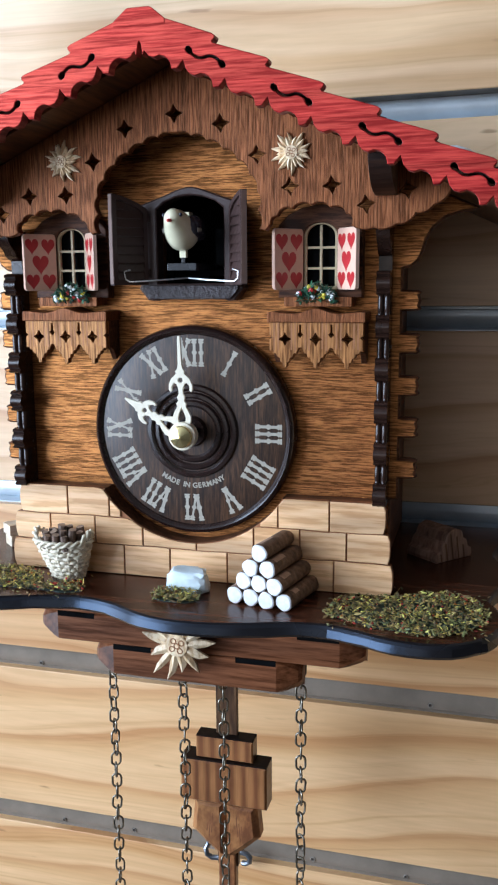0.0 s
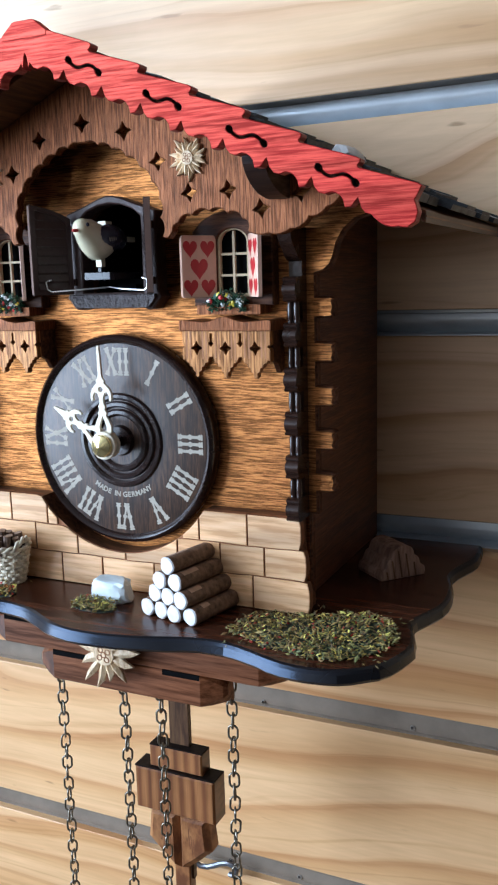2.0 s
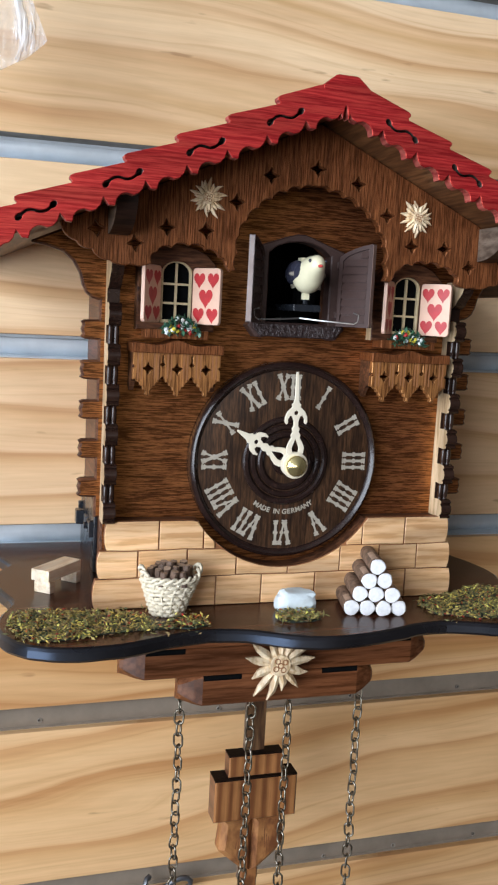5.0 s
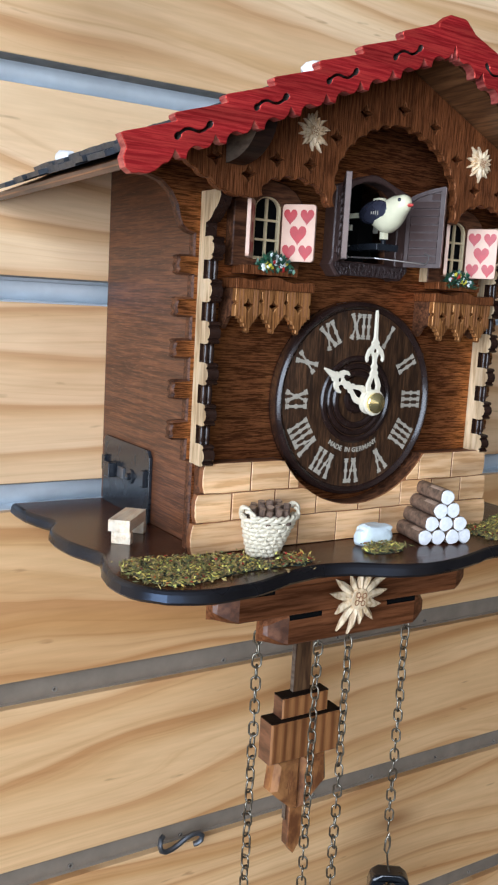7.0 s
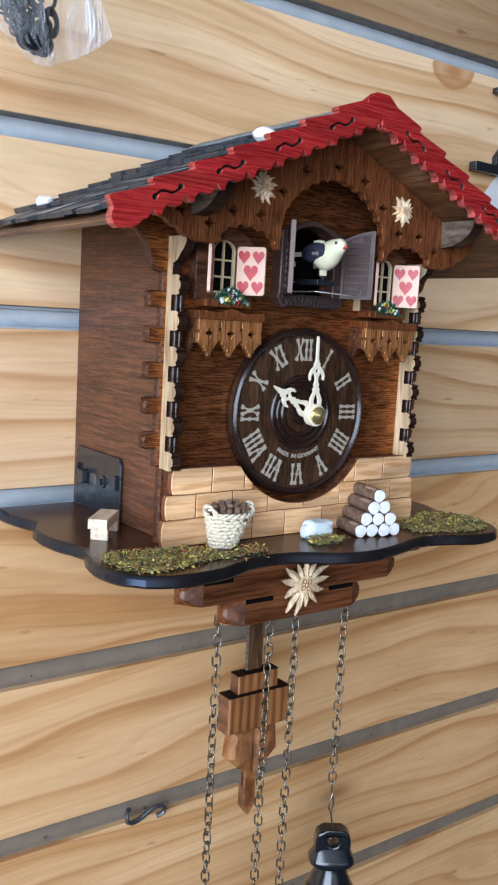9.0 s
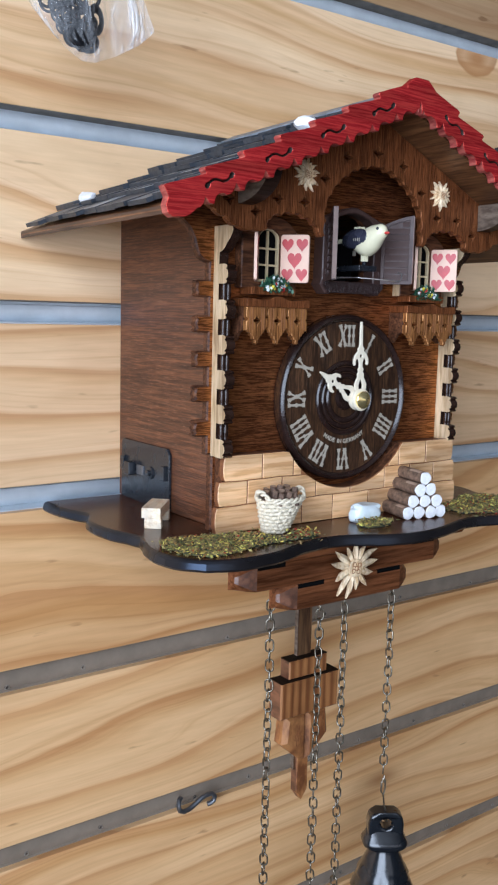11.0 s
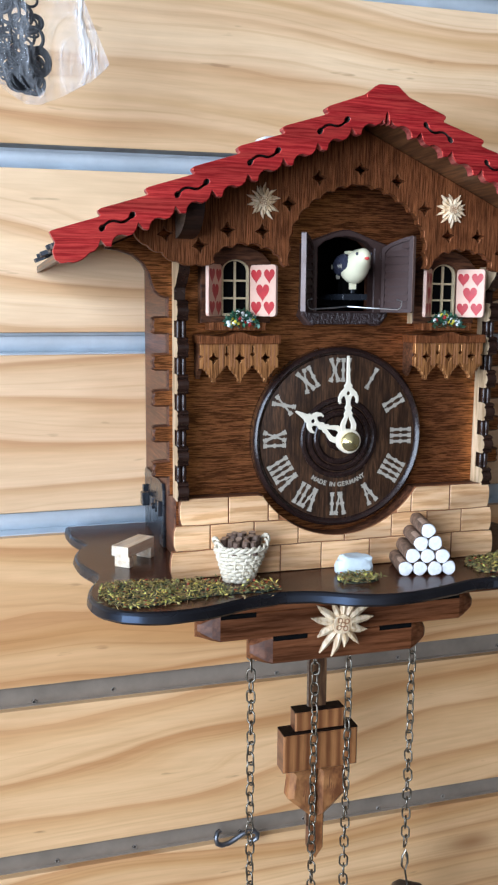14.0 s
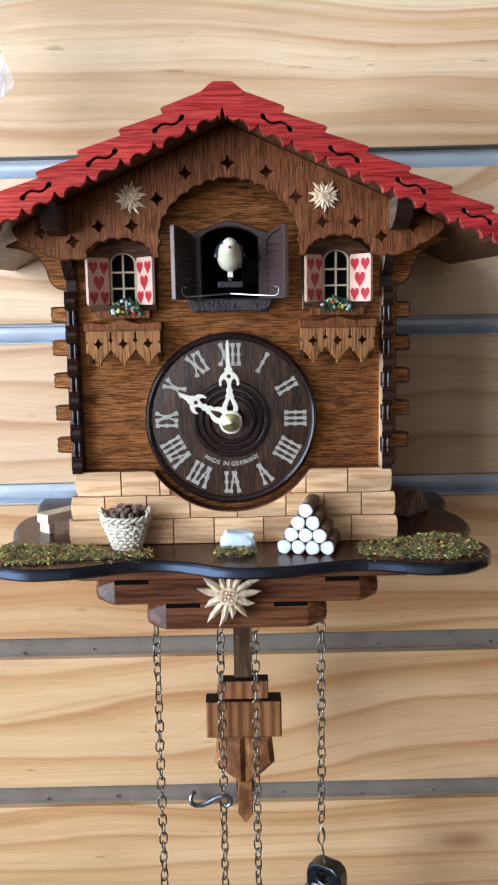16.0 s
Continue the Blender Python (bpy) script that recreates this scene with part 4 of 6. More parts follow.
        prism([(b, a) for a, b in pts], 0, th, "z", (), bm)  # x down the slope, y along the eaves
        bmesh.ops.bevel(bm, geom=[e for e in bm.edges if e.calc_face_angle(0) > 1.0], offset=0.25 * MM, segments=1, affect="EDGES")
        mesh = bpy.data.meshes.new("shingle")
        bmesh.ops.recalc_face_normals(bm, faces=bm.faces)
        bm.to_mesh(mesh)
        bm.free()
        mesh.materials.append(MAT["slate"])
        mesh.materials.append(MAT["slatedge"])
        # shade at the butt edges is put into their darker colour
        for p in mesh.polygons:
            p.material_index = 0 if abs(p.normal.z) > 0.9 else 1
        meshes.append((mesh, w))
    for flip in (-1, 1):
        for row in range(7):
            y = -38.5 + rng.uniform(-1, 0) - (7 if row % 2 else 0)
            lower = (25.1 + 17.25 * row)   # where the course ends, across
            while y < 103:
                i = rng.randrange(7)
                mesh, w = meshes[i]
                w_end = y + w
                if w_end > 106:
                    break
                if w_end < -36:
                    y = w_end
                    continue
                xs = lower - 23.5 + rng.uniform(-0.6, 0.6) * 1.2
                zt = RIDGE + 4.0 - SLOPE * xs + 0.5
                yc = max(y + w / 2, -38.8 + w / 2)
                m = pose((CX + flip * xs) * MM, yc * MM, zt * MM, 0, 0, 0 if flip > 0 else 180) @ pose(0, 0, 0, 0, math.degrees(ang) - (6.0 if row < 4 else 4.8 if row < 6 else 2.2) + rng.uniform(-1.2, 1.2), rng.uniform(-2.5, 2.5))
                part("shingle", None, None, body, m=m, mesh=mesh)
                y = w_end + rng.uniform(0.3, 1.0)
    bm = prism([(CX - 9, RIDGE + 3), (CX, RIDGE + 7.4), (CX + 9, RIDGE + 3), (CX + 9, RIDGE + 4.6), (CX, RIDGE + 9.0), (CX - 9, RIDGE + 4.6)], -38.6, 104)
    part("ridge_cap", bm, "slate", body, "dark slate ridge cap", bevel=0.3)


def side_window(cx):
    """Arched lattice window with its surround, open shutters, balcony and flower box; cx is its middle."""
    arch = [(cx - 15.5, 50), (cx + 15.5, 50), (cx + 15.5, 76), (cx + 12, 79.6), (cx + 7, 82.0), (cx, 83.2), (cx - 7, 82.0), (cx - 12, 79.6), (cx - 15.5, 76)]
    inner = [(cx - 6.2, 53), (cx + 6.2, 53)] + [(cx + 6.2 * math.cos(radians(a)), 72.2 + 4.6 * math.sin(radians(a))) for a in range(0, 181, 15)]
    bm = prism(arch, -0.4, 5.0, "y", [inner], None, 0.4)
    bm.normal_update()
    for f in bm.faces:
        f.material_index = 1 if cx > 0 and f.normal.x < -0.95 and f.calc_center_median().x / MM - cx < -14 else 0
    win = part("window", bm, ["surround", "raw"], clock, "arched window with cream muntins and open shutters", smooth=0)
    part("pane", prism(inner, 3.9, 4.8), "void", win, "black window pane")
    rim_in = [(cx + (x - cx) * 0.84, 54.2 + (z - 53) * 0.93) for x, z in inner]
    bm = prism(inner, 0.9, 2.6, "y", [rim_in], None, 0.15)
    part("window_frame", bm, "muntin", win, smooth=0)
    part("muntin", box(cx - 0.42, cx + 0.42, 1.2, 2.4, 53.5, 76), "muntin", win)
    for z in (60.6, 68.0):
        part("muntin", box(cx - 5.6, cx + 5.6, 1.3, 2.3, z - 0.42, z + 0.42), "muntin", win)
    # shutters
    for s in (-1, 1):
        w = 13.8
        leaf = []
        for px, pz, start in ((w - 1.3, 1.3, -90), (w - 1.3, 20.3, 0), (1.7, 20.3, 90), (1.7, 1.3, 180)):
            leaf += [(s * (px + 1.3 * math.cos(radians(start + q))), pz + 1.3 * math.sin(radians(start + q))) for q in (0, 30, 60, 90)]
        bm = prism(leaf, -0.8, 0.65, "y", (), None, 0.15)
        bm.normal_update()
        for f in bm.faces:
            f.material_index = 0 if f.calc_center_median().y < 0.6 * MM else 1
        m = pose((cx + s * 6.6) * MM, 0.6 * MM, 53.0 * MM, 0, 0, -s * 52)
        shutter = part("shutter", bm, ["shutter", "gable"], clock, "white and pink shutter painted with red hearts, half open", m=m, smooth=0)
        mid = s * (w + 0.4) / 2
        for u, v, r in ((-3.35, 17.2, 3.1), (3.35, 17.2, 3.1), (0, 10.4, 3.8), (-3.35, 3.8, 3.1), (3.35, 3.8, 3.1)):
            pts = []
            for i in range(24):
                t = 2 * math.pi * i / 24
                pts.append((mid + u + r / 16.5 * 16 * math.sin(t) ** 3 * 0.92, v + r / 16.5 * (13 * math.cos(t) - 5 * math.cos(2 * t) - 2 * math.cos(3 * t) - math.cos(4 * t)) * 1.12))
            part("heart", prism(pts, -0.84, -0.5), "heart", shutter, "red painted heart")
    # sill block and balcony
    part("window_sill", box(cx - 12.5, cx + 12.5, -4.5, 5, 47.0, 50.4), "gable", win, bevel=0.4)
    crest = [(17.9, 45.0), (15.5, 45.3), (12, 44.9), (8, 44.6), (5, 45.1), (2.2, 46.1), (0, 46.5), (-2.2, 46.1), (-5, 45.1), (-8, 44.6), (-12, 44.9), (-15.5, 45.3), (-17.9, 45.0)]
    shelf = [(cx - 17.9, 41.4), (cx + 17.9, 41.4)] + [(cx + x, z) for x, z in crest]
    balcony = part("balcony", prism(shelf, -8.6, 5), "gable", clock, "small brown balcony with pointed planks and star cut-outs", bevel=0.4)
    pts = [(cx - 17.2, 41.9), (cx - 17.2, 36.8), (cx - 16.2, 36.0), (cx - 17.2, 35.2), (cx - 17.2, 31.0)]
    for j, px in enumerate((-11.4, 0, 11.4)):
        a = cx + px
        pts += [(a - 4.7, 31.2), (a - 4.3, 30.2), (a - 3.3, 30.0), (a - 3.0, 28.8), (a - 2.0, 28.5), (a - 1.7, 27.2), (a - 0.9, 26.8), (a - 0.8, 26.1), (a - 1.0, 25.5), (a, 24.8), (a + 1.0, 25.5), (a + 0.8, 26.1), (a + 0.9, 26.8), (a + 1.7, 27.2), (a + 2.0, 28.5), (a + 3.0, 28.8), (a + 3.3, 30.0), (a + 4.3, 30.2), (a + 4.7, 31.2)]
        if j < 2:
            pts += [(a + 5.2, 32.2), (a + 6.2, 32.2)]
    pts += [(cx + 17.2, 31.0), (cx + 17.2, 35.2), (cx + 16.2, 36.0), (cx + 17.2, 36.8), (cx + 17.2, 41.9)]
    holes = [star(cx + x, 35.4 + 0.003 * x, 2.4, turn=0.04 + 0.002 * x) for x in (-11.4, 0, 11.4)] + [[(cx + x - 0.3, 40.5), (cx + x - 0.3, 37.8), (cx + x - 1.0, 37), (cx + x, 36), (cx + x + 1.0, 37), (cx + x + 0.3, 37.8), (cx + x + 0.3, 40.5)] for x in (-5.7, 5.7)]
    part("balcony_apron", prism(pts, -7.6, -5.0, "y", holes, None, 0.25), "rail", balcony, "oak apron with star cut-outs", smooth=0)
    for x in (-15.4, -13.9, -9.0, -7.6, -3.9, -2.5, 2.4, 3.8, 7.5, 9.1, 13.8, 15.3):
        part("groove", box(cx + x - 0.28, cx + x + 0.28, -7.64, -7.2, 31.6 + 0.4 * math.sin(x), 41.4), "burnt", balcony)
    for s in (-1, 1):
        a, b = sorted((cx + s * 17.2, cx + s * 15.2))
        part("balcony_side", prism([(-5.0, 41.9), (5, 41.9), (5, 27.5), (2, 26), (-1, 30), (-5.0, 31.5)], a, b, "x"), "surround", balcony, bevel=0.2)


def flower_box(cx, seed):
    rng = random.Random(seed)
    tub = thing("flower_box", "dark green miniature flowers, white, yellow and red, on a window sill", "flowers", (cx, -2.4, 49.8), "window flower boxes")
    bm = box(-6.4, 6.4, -1.6, 2.6, -1.4, 0.8)
    part("trough", bm, "leafdark", tub, bevel=0.3)
    bm = bmesh.new()
    for _ in range(320):
        c = Vector((rng.uniform(-7.4, 7.4), rng.gauss(-0.6, 1.9), 0))
        c.z = -1.6 + rng.random() * 7.2 * (1 - (c.x / 8.6) ** 2) + 0.3
        d = Vector((rng.gauss(0, 1), rng.gauss(-0.4, 1), rng.gauss(0.3, 1))).normalized()
        s = d.cross(Vector((0.3, 0.2, 1))).normalized()
        n = d.cross(s) * 0.25
        l, w = rng.uniform(0.9, 1.7), rng.uniform(0.45, 0.8)
        v = [bm.verts.new((c + q) * MM) for q in (-d * l, s * w + n, d * l, -s * w + n, -n * 1.2)]
        for tri in ((0, 1, 4), (1, 2, 4), (2, 3, 4), (3, 0, 4), (0, 3, 1), (1, 3, 2)):
            bm.faces.new([v[i] for i in tri])
    tagged(part("leaves", bm, "leaf", tub), kind="stuff")
    bm = bmesh.new()
    for _ in range(22):
        c = Vector((rng.uniform(-6.6, 6.6), rng.uniform(-3.4, -1.8), 0))
        c.z = -0.6 + rng.random() * 5.8 * (1 - (c.x / 8.4) ** 2)
        made = bmesh.ops.create_icosphere(bm, subdivisions=1, radius=rng.uniform(0.7, 1.15) * MM)["verts"]
        for v in made:
            v.co = Vector((v.co.x * rng.uniform(0.7, 1.3), v.co.y * 0.7, v.co.z)) + c * MM
    tagged(part("petals", bm, "petal", tub, smooth=0), kind="stuff")
    return tub


def cuckoo_door():
    o = 0.9
    outer = [(o - 19.6, 56), (o - 19.4, 84.6), (o - 11, 87.4), (o - 4.5, 89.8), (o - 1.5, 90.6), (o + 1.5, 90.6), (o + 4.5, 89.8), (o + 11, 87.4), (o + 19.4, 84.6), (o + 19.6, 56), (o + 20.8, 53.6), (o + 17.2, 49.2), (o + 14.8, 49.0), (o + 12, 50.2), (o, 50.8), (o - 12, 50.2), (o - 14.8, 49.0), (o - 17.2, 49.2), (o - 20.8, 53.6)]
    inner = [(o - 13.2, 55.4), (o + 13.2, 55.4), (o + 13.2, 82.8), (o + 10, 85.4), (o + 5, 87.2), (o, 87.8), (o - 5, 87.2), (o - 10, 85.4), (o - 13.2, 82.8)]
    surround = part("door_surround", prism(outer, -1.8, 5, "y", [inner], None, 0.5), "plastic", clock, "dark brown moulded surround of the cuckoo's door", smooth=0)
    part("threshold", prism([(o - 19, 53.0), (o - 15.8, 49.6), (o + 15.8, 49.6), (o + 19, 53.0), (o + 19, 54.8), (o - 19, 54.8)], -3.4, -1.6), "hammered", surround, "hammered dark sill", bevel=0.4)
    for s in (-1, 1):
        w = 15.6
        top = [(0, 82.9 - 55), (4, 29.8), (8, 31.2), (12, 32.2), (w, 32.7)]
        pts = [(0, 0), (w, 0)] + [(x, z) for x, z in reversed(top)]
        win = [(1.6, 1.6), (w - 1.8, 1.6)] + [(x + (0.8 if x < 1 else -0.6 * (x > 12)) + (0.9 if x < 1 else 0), z - 1.7) for x, z in [(w - 1.2, 32.6), (12, 32.2), (8, 31.2), (4, 29.8), (0, 27.9)]]
        flip = [(s * x * -1, z) for x, z in pts]
        flipw = [(s * x * -1, z) for x, z in win]
        m = pose((o + s * 16.9) * MM, -3.4 * MM, 55 * MM, 0, 0, s * 122.0)
        door = part("cuckoo_door", prism(flip, -0.3, 0.3), "plastic", clock, "brown louvred door, standing open", m=m, smooth=0)
        part("door_rim", prism(flip, -1.15, 1.15, "y", [flipw]), "plastic", door, smooth=0)
        for k in range(9):
            z = 3.1 + 3.2 * k
            xr = w - 2.0
            xl = 1.7 if z < 25.2 else 1.7 + (z - 25.2) * 2.4
            if xl > xr - 1.5:
                continue
            # slats that lean out at the foot, on both faces
            bm = prism([(-1.25, z - 1.3), (1.25, z - 1.3), (1.15, z - 0.8), (0.4, z + 1.3), (-0.4, z + 1.3), (-1.15, z - 0.8)], *sorted((-s * xl, -s * xr)), "x")
            part("louvre", bm, "plastic", door)
        a, b = sorted((-s * (w - 0.1), -s * (w + 0.25)))
        part("door_edge", box(a, b, -1.0, 1.0, 0.4, 32.4), "dooredge", door, "paler bare edge of the door")
        # hinges
        for z in (59.5, 79.5):
            part("hinge", box(o + s * 17.2 - 1.4, o + s * 17.2 + 1.4, -3.0, -1.5, z - 1.3, z + 1.3), "plastic", surround, bevel=0.2)
    # wires that pull the doors
    part("door_wire", tube([(1, -4, 57.5), (10, -10, 56.8), (21, -12.5, 56.2), (22.6, -12.8, 57.2), (22.8, -13, 60), (20.5, -12.6, 60.6)], 0.31, 6), "steel", clock, "bright steel wire")
    part("door_wire", tube([(1, -4, 57.5), (-8, -10, 56.8), (-19, -12.5, 56.2), (-20.8, -12.8, 57.2), (-21, -13, 60), (-18.8, -12.6, 60.6)], 0.31, 6), "steel", clock, "bright steel wire")


def bird():
    """The carved cuckoo on its perch: one plain mesh, painted cream with dark wings."""
    bm = bmesh.new()

    def egg(c, size, mat, tilt=0.0, sub=3):
        made = bmesh.ops.create_icosphere(bm, subdivisions=sub, radius=1.0)["verts"]
        rot = Matrix.Rotation(radians(tilt), 3, "X")
        for v in made:
            p = Vector((v.co.x * size[0], v.co.y * size[1], v.co.z * size[2]))
            v.co = (rot @ p + Vector(c)) * MM
        for f in {f for v in made for f in v.link_faces}:
            f.material_index = mat

    # head, breast and back in one smooth form, from beak to tail: way back, height, half width, half height
    body = [(-23.0, 78.0, 0.3, 0.3), (-22.6, 78.0, 1.7, 1.9), (-21.6, 78.0, 2.8, 3.1), (-19.8, 77.6, 3.5, 4.1), (-17.8, 76.2, 4.3, 5.3), (-15.4, 75.2, 5.2, 6.4), (-12.5, 74.0, 5.7, 6.8), (-9.5, 73.6, 5.9, 6.4), (-6.5, 73.9, 5.4, 5.6), (-3.5, 74.6, 4.4, 4.4), (-1, 75.0, 3.1, 2.9), (0.6, 75.2, 1.6, 1.5), (1.2, 75.2, 0.3, 0.3)]
    n, rings = 24, []
    for y, z, rx, rz in body:
        rings.append([bm.verts.new(Vector((1 + rx * math.cos(2 * math.pi * i / n), y, z + rz * math.sin(2 * math.pi * i / n))) * MM) for i in range(n)])
    for p, q in zip(rings, rings[1:]):
        for i in range(n):
            bm.faces.new((p[i - 1], p[i], q[i], q[i - 1]))
    bm.faces.new(rings[0])
    bm.faces.new(rings[-1])
    for side in (-1, 1):
        egg((1 + side * 4.1, -7.0, 75.2), (2.6, 9.4, 4.7), 1, -4)
        egg((1 + side * 3.15, -20.6, 79.3), (0.6, 0.75, 0.75), 1, 0, 2)
        for k in range(4):   # pale feather strokes
            egg((1 + side * 6.62, -12.2 + 1.3 * k, 74.4 + 0.1 * k), (0.22, 0.28, 1.1 - 0.12 * k), 3, 0, 1)
    egg((1, -23.7, 77.3), (0.9, 1.7, 0.7), 2, 0, 2)
    box(-0.2, 2.2, -10.4, -8.0, 64.8, 68.4, bm)      # foot
    box(-0.6, 2.6, -7.0, -2.8, 78.6, 81.2, bm)       # block on the back
    box(0.1, 1.9, 0, 14, 74.2, 76.2, bm)             # arm that carries it
    part("bird", bm, ["birdwhite", "birddark", "birdred", "numeral"], clock, "small painted wooden cuckoo, cream with dark wings", smooth=60)
    bm = box(-4.6, 6.8, -12, 24, 60.2, 62.8)
    box(0.2, 1.8, -10.0, -8.4, 62.8, 64.8, bm)
    part("perch", bm, "black", clock, bevel=0.3)


def numeral(text, deg, mesh_into):
    """Roman numeral in ornate strokes, its head outwards, at that clock angle."""
    strokes = []
    wid = {"I": 2.75, "V": 5.4, "X": 5.4}
    total = sum(wid[c] for c in text)
    u = -total / 2
    h = 5.3
    for c in text:
        m = u + wid[c] / 2
        if c == "I":
            strokes.append((m, -h, m, h, 0.72, True))
        elif c == "V":
            strokes.append((m - 2.0, h, m + 0.2, -h, 0.85, True))
            strokes.append((m + 2.2, h, m + 0.3, -h, 0.5, True))
        else:
            strokes.append((m - 2.0, h, m + 2.0, -h, 0.85, True))
            strokes.append((m + 2.0, h, m - 2.0, -h, 0.5, True))
        u += wid[c]
    a = radians(deg)
    for i, (x0, z0, x1, z1, w, _) in enumerate(strokes):
        d = Vector((x1 - x0, z1 - z0)).normalized()
        nrm = Vector((-d.y, d.x))
        p0, p1 = Vector((x0, z0)), Vector((x1, z1))
        ln = (p1 - p0).length
        prof = [(0, 1.35), (0.5, 1.5), (0.8, 0.95), (1.3, 1.5), (2.0, w), (ln * 0.42, w), (ln * 0.46, w + 0.45), (ln * 0.5, w + 0.65), (ln * 0.54, w + 0.45), (ln * 0.58, w), (ln - 2.0, w), (ln - 1.3, 1.5), (ln - 0.8, 0.95), (ln - 0.5, 1.5), (ln, 1.35)]
        prof = [(q, t * 0.78) for q, t in prof]
        left = [p0 + d * s + nrm * t for s, t in prof]
        right = [p0 + d * s - nrm * t for s, t in reversed(prof)]
        out = []
        for p in left + right:
            r = p.y + 30.6
            out.append((p.x * math.cos(a) + r * math.sin(a), -1.3 - p.x * math.sin(a) + r * math.cos(a)))
        prism(out, -0.36 - 0.012 * i, 0.2, "y", (), mesh_into)


def dial():
    c = (0, 0, -1.3)
    prof = [(0.1, 5), (40.2, 5), (41.0, 4.2), (41.0, 0.2), (40.4, -1.2), (39.3, -1.9), (38.2, -1.2), (37.6, -0.2)]
    plate = part("dial", lathe(prof + [(37.4, -0.2), (0.1, -0.2)], c, "y", 128), ["dialrim"], clock, "round brown wooden dial with grey roman numerals", smooth=50)
    part("dial_face", lathe([(37.5, 0.3), (37.5, -0.25), (37.3, -0.3), (18, -0.3), (0.1, -0.3)], c, "y", 96), "dialwood", plate, "brown wood face")
    for r1, r0 in ((18.6, 15.9), (15.4, 12.9), (12.4, 9.6)):
        mid = (r1 + r0) / 2
        part("turned_ring", lathe([(r1, -0.1), (r1, -0.7), (mid + 0.7, -1.4), (mid - 0.5, -1.5), (r0, -0.8), (r0, -0.1)], c, "y", 96), "dialrim", plate, "dark turned ring")
    part("hub_boss", lathe([(6.2, -0.1), (6.0, -0.7), (5.4, -2), (0.1, -2)], c, "y", 48), "dialrim", plate, "dark boss")
    for i, t in enumerate(("XII", "I", "II", "III", "IIII", "V", "VI", "VII", "VIII", "IX", "X", "XI")):
        bm = bmesh.new()
        numeral(t, 30 * i, bm)
        part("numeral", bm, "numeral", plate, smooth=0)
    # lettering along the lower arc
    dg = bpy.context.evaluated_depsgraph_get()
    words, bm = "MADE IN GERMANY", bmesh.new()
    wide = [{"I": 0.55, "M": 1.2, " ": 0.6}.get(ch, 1.0) for ch in words]
    for i, ch in enumerate(words):
        if ch == " ":
            continue
        cu = bpy.data.curves.new("letter", "FONT")
        cu.body, cu.size, cu.align_x = ch, 2.9 * MM, "CENTER"
        cu.extrude, cu.offset = 0.06 * MM, 0.07 * MM
        tmp = bpy.data.objects.new("letter", cu)
        scene.collection.objects.link(tmp)
        dg.update()
        me = bpy.data.meshes.new_from_object(tmp.evaluated_get(dg))
        a = radians((sum(wide[:i]) + wide[i] / 2 - sum(wide) / 2) * 5.1)
        r = 22.6
        m = Matrix.Translation((r * math.sin(a) * MM, -0.36 * MM, (-1.3 - r * math.cos(a)) * MM)) @ Matrix.Rotation(-a, 4, "Y") @ Matrix.Rotation(radians(90), 4, "X")
        me.transform(m)
        bm.from_mesh(me)
        bpy.data.objects.remove(tmp)
        bpy.data.meshes.remove(me)
        bpy.data.curves.remove(cu)
    part("lettering", bm, "numeral", plate, "small grey lettering MADE IN GERMANY", smooth=0)
    # pointers, ivory, pierced
    def pointer(name, ln, deg, y, label):
        half = [(0.5, 37.6), (0.75, 35), (0.9, 27), (1.3, 25.4), (2.2, 24.6), (1.9, 23.6), (2.9, 22.8), (4.3, 21.6), (5.3, 19.6), (5.4, 17.6), (4.7, 16.6), (3.9, 17.2), (4.0, 18.6), (3.0, 20.1), (1.9, 19.8), (1.1, 18.0), (1.05, 16.0), (1.9, 14.8), (1.4, 13.5), (2.3, 12.3), (2.0, 11.1), (3.1, 9.6), (4.2, 7.4), (4.0, 5.2), (3.0, 3.4), (2.6, 1.5)]
        if ln < 32:
            half = [(0.4, 27.6), (0.9, 25.6), (1.6, 22.4), (2.5, 21.4), (2.2, 20.6), (3.6, 20.0), (4.9, 18.8), (5.6, 16.8), (5.1, 15.2), (4.2, 15.2), (4.1, 16.4), (3.0, 17.7), (1.9, 17.3), (1.15, 15.6), (2.0, 14.0), (1.5, 12.7), (2.5, 11.5), (2.2, 10.4), (3.5, 8.8), (4.5, 6.8), (4.3, 4.8), (3.0, 3.0), (2.6, 1.5)]
        a = radians(deg)
        spin = lambda q: (q[0] * math.cos(a) + q[1] * math.sin(a), -1.3 - q[0] * math.sin(a) + q[1] * math.cos(a))
        half = [(x * 0.88, z) for x, z in half]
        out = [(-x, z) for x, z in half] + [(x, z) for x, z in reversed(half)]
        hz = 21.2 if ln > 32 else 18.4
        drop = [(0, 11.0), (0.9, 8.8), (1.5, 7.0), (1.3, 5.4), (0, 4.6), (-1.3, 5.4), (-1.5, 7.0), (-0.9, 8.8)]
        ring = [(0.95 * math.cos(t), hz + 0.95 * math.sin(t)) for t in [i * math.pi / 5 for i in range(10)]]
        hand = part(name, prism([spin(q) for q in out], y - 0.5, y + 0.5, "y", [[spin(q) for q in drop], [spin(q) for q in ring]], None, 0.15), "ivory", clock, label, smooth=0)
        part("hub_disc", lathe([(5.2, y + 0.45), (5.2, y - 0.45), (5.0, y - 0.58), (0.5, y - 0.58)], c, "y", 32), "ivory", hand)

    pointer("minute_pointer", 38, -1.4, -11.2, "ivory pierced minute pointer near twelve")
    pointer("hour_pointer", 27.5, -60.5, -9.2, "ivory pierced hour pointer at ten")
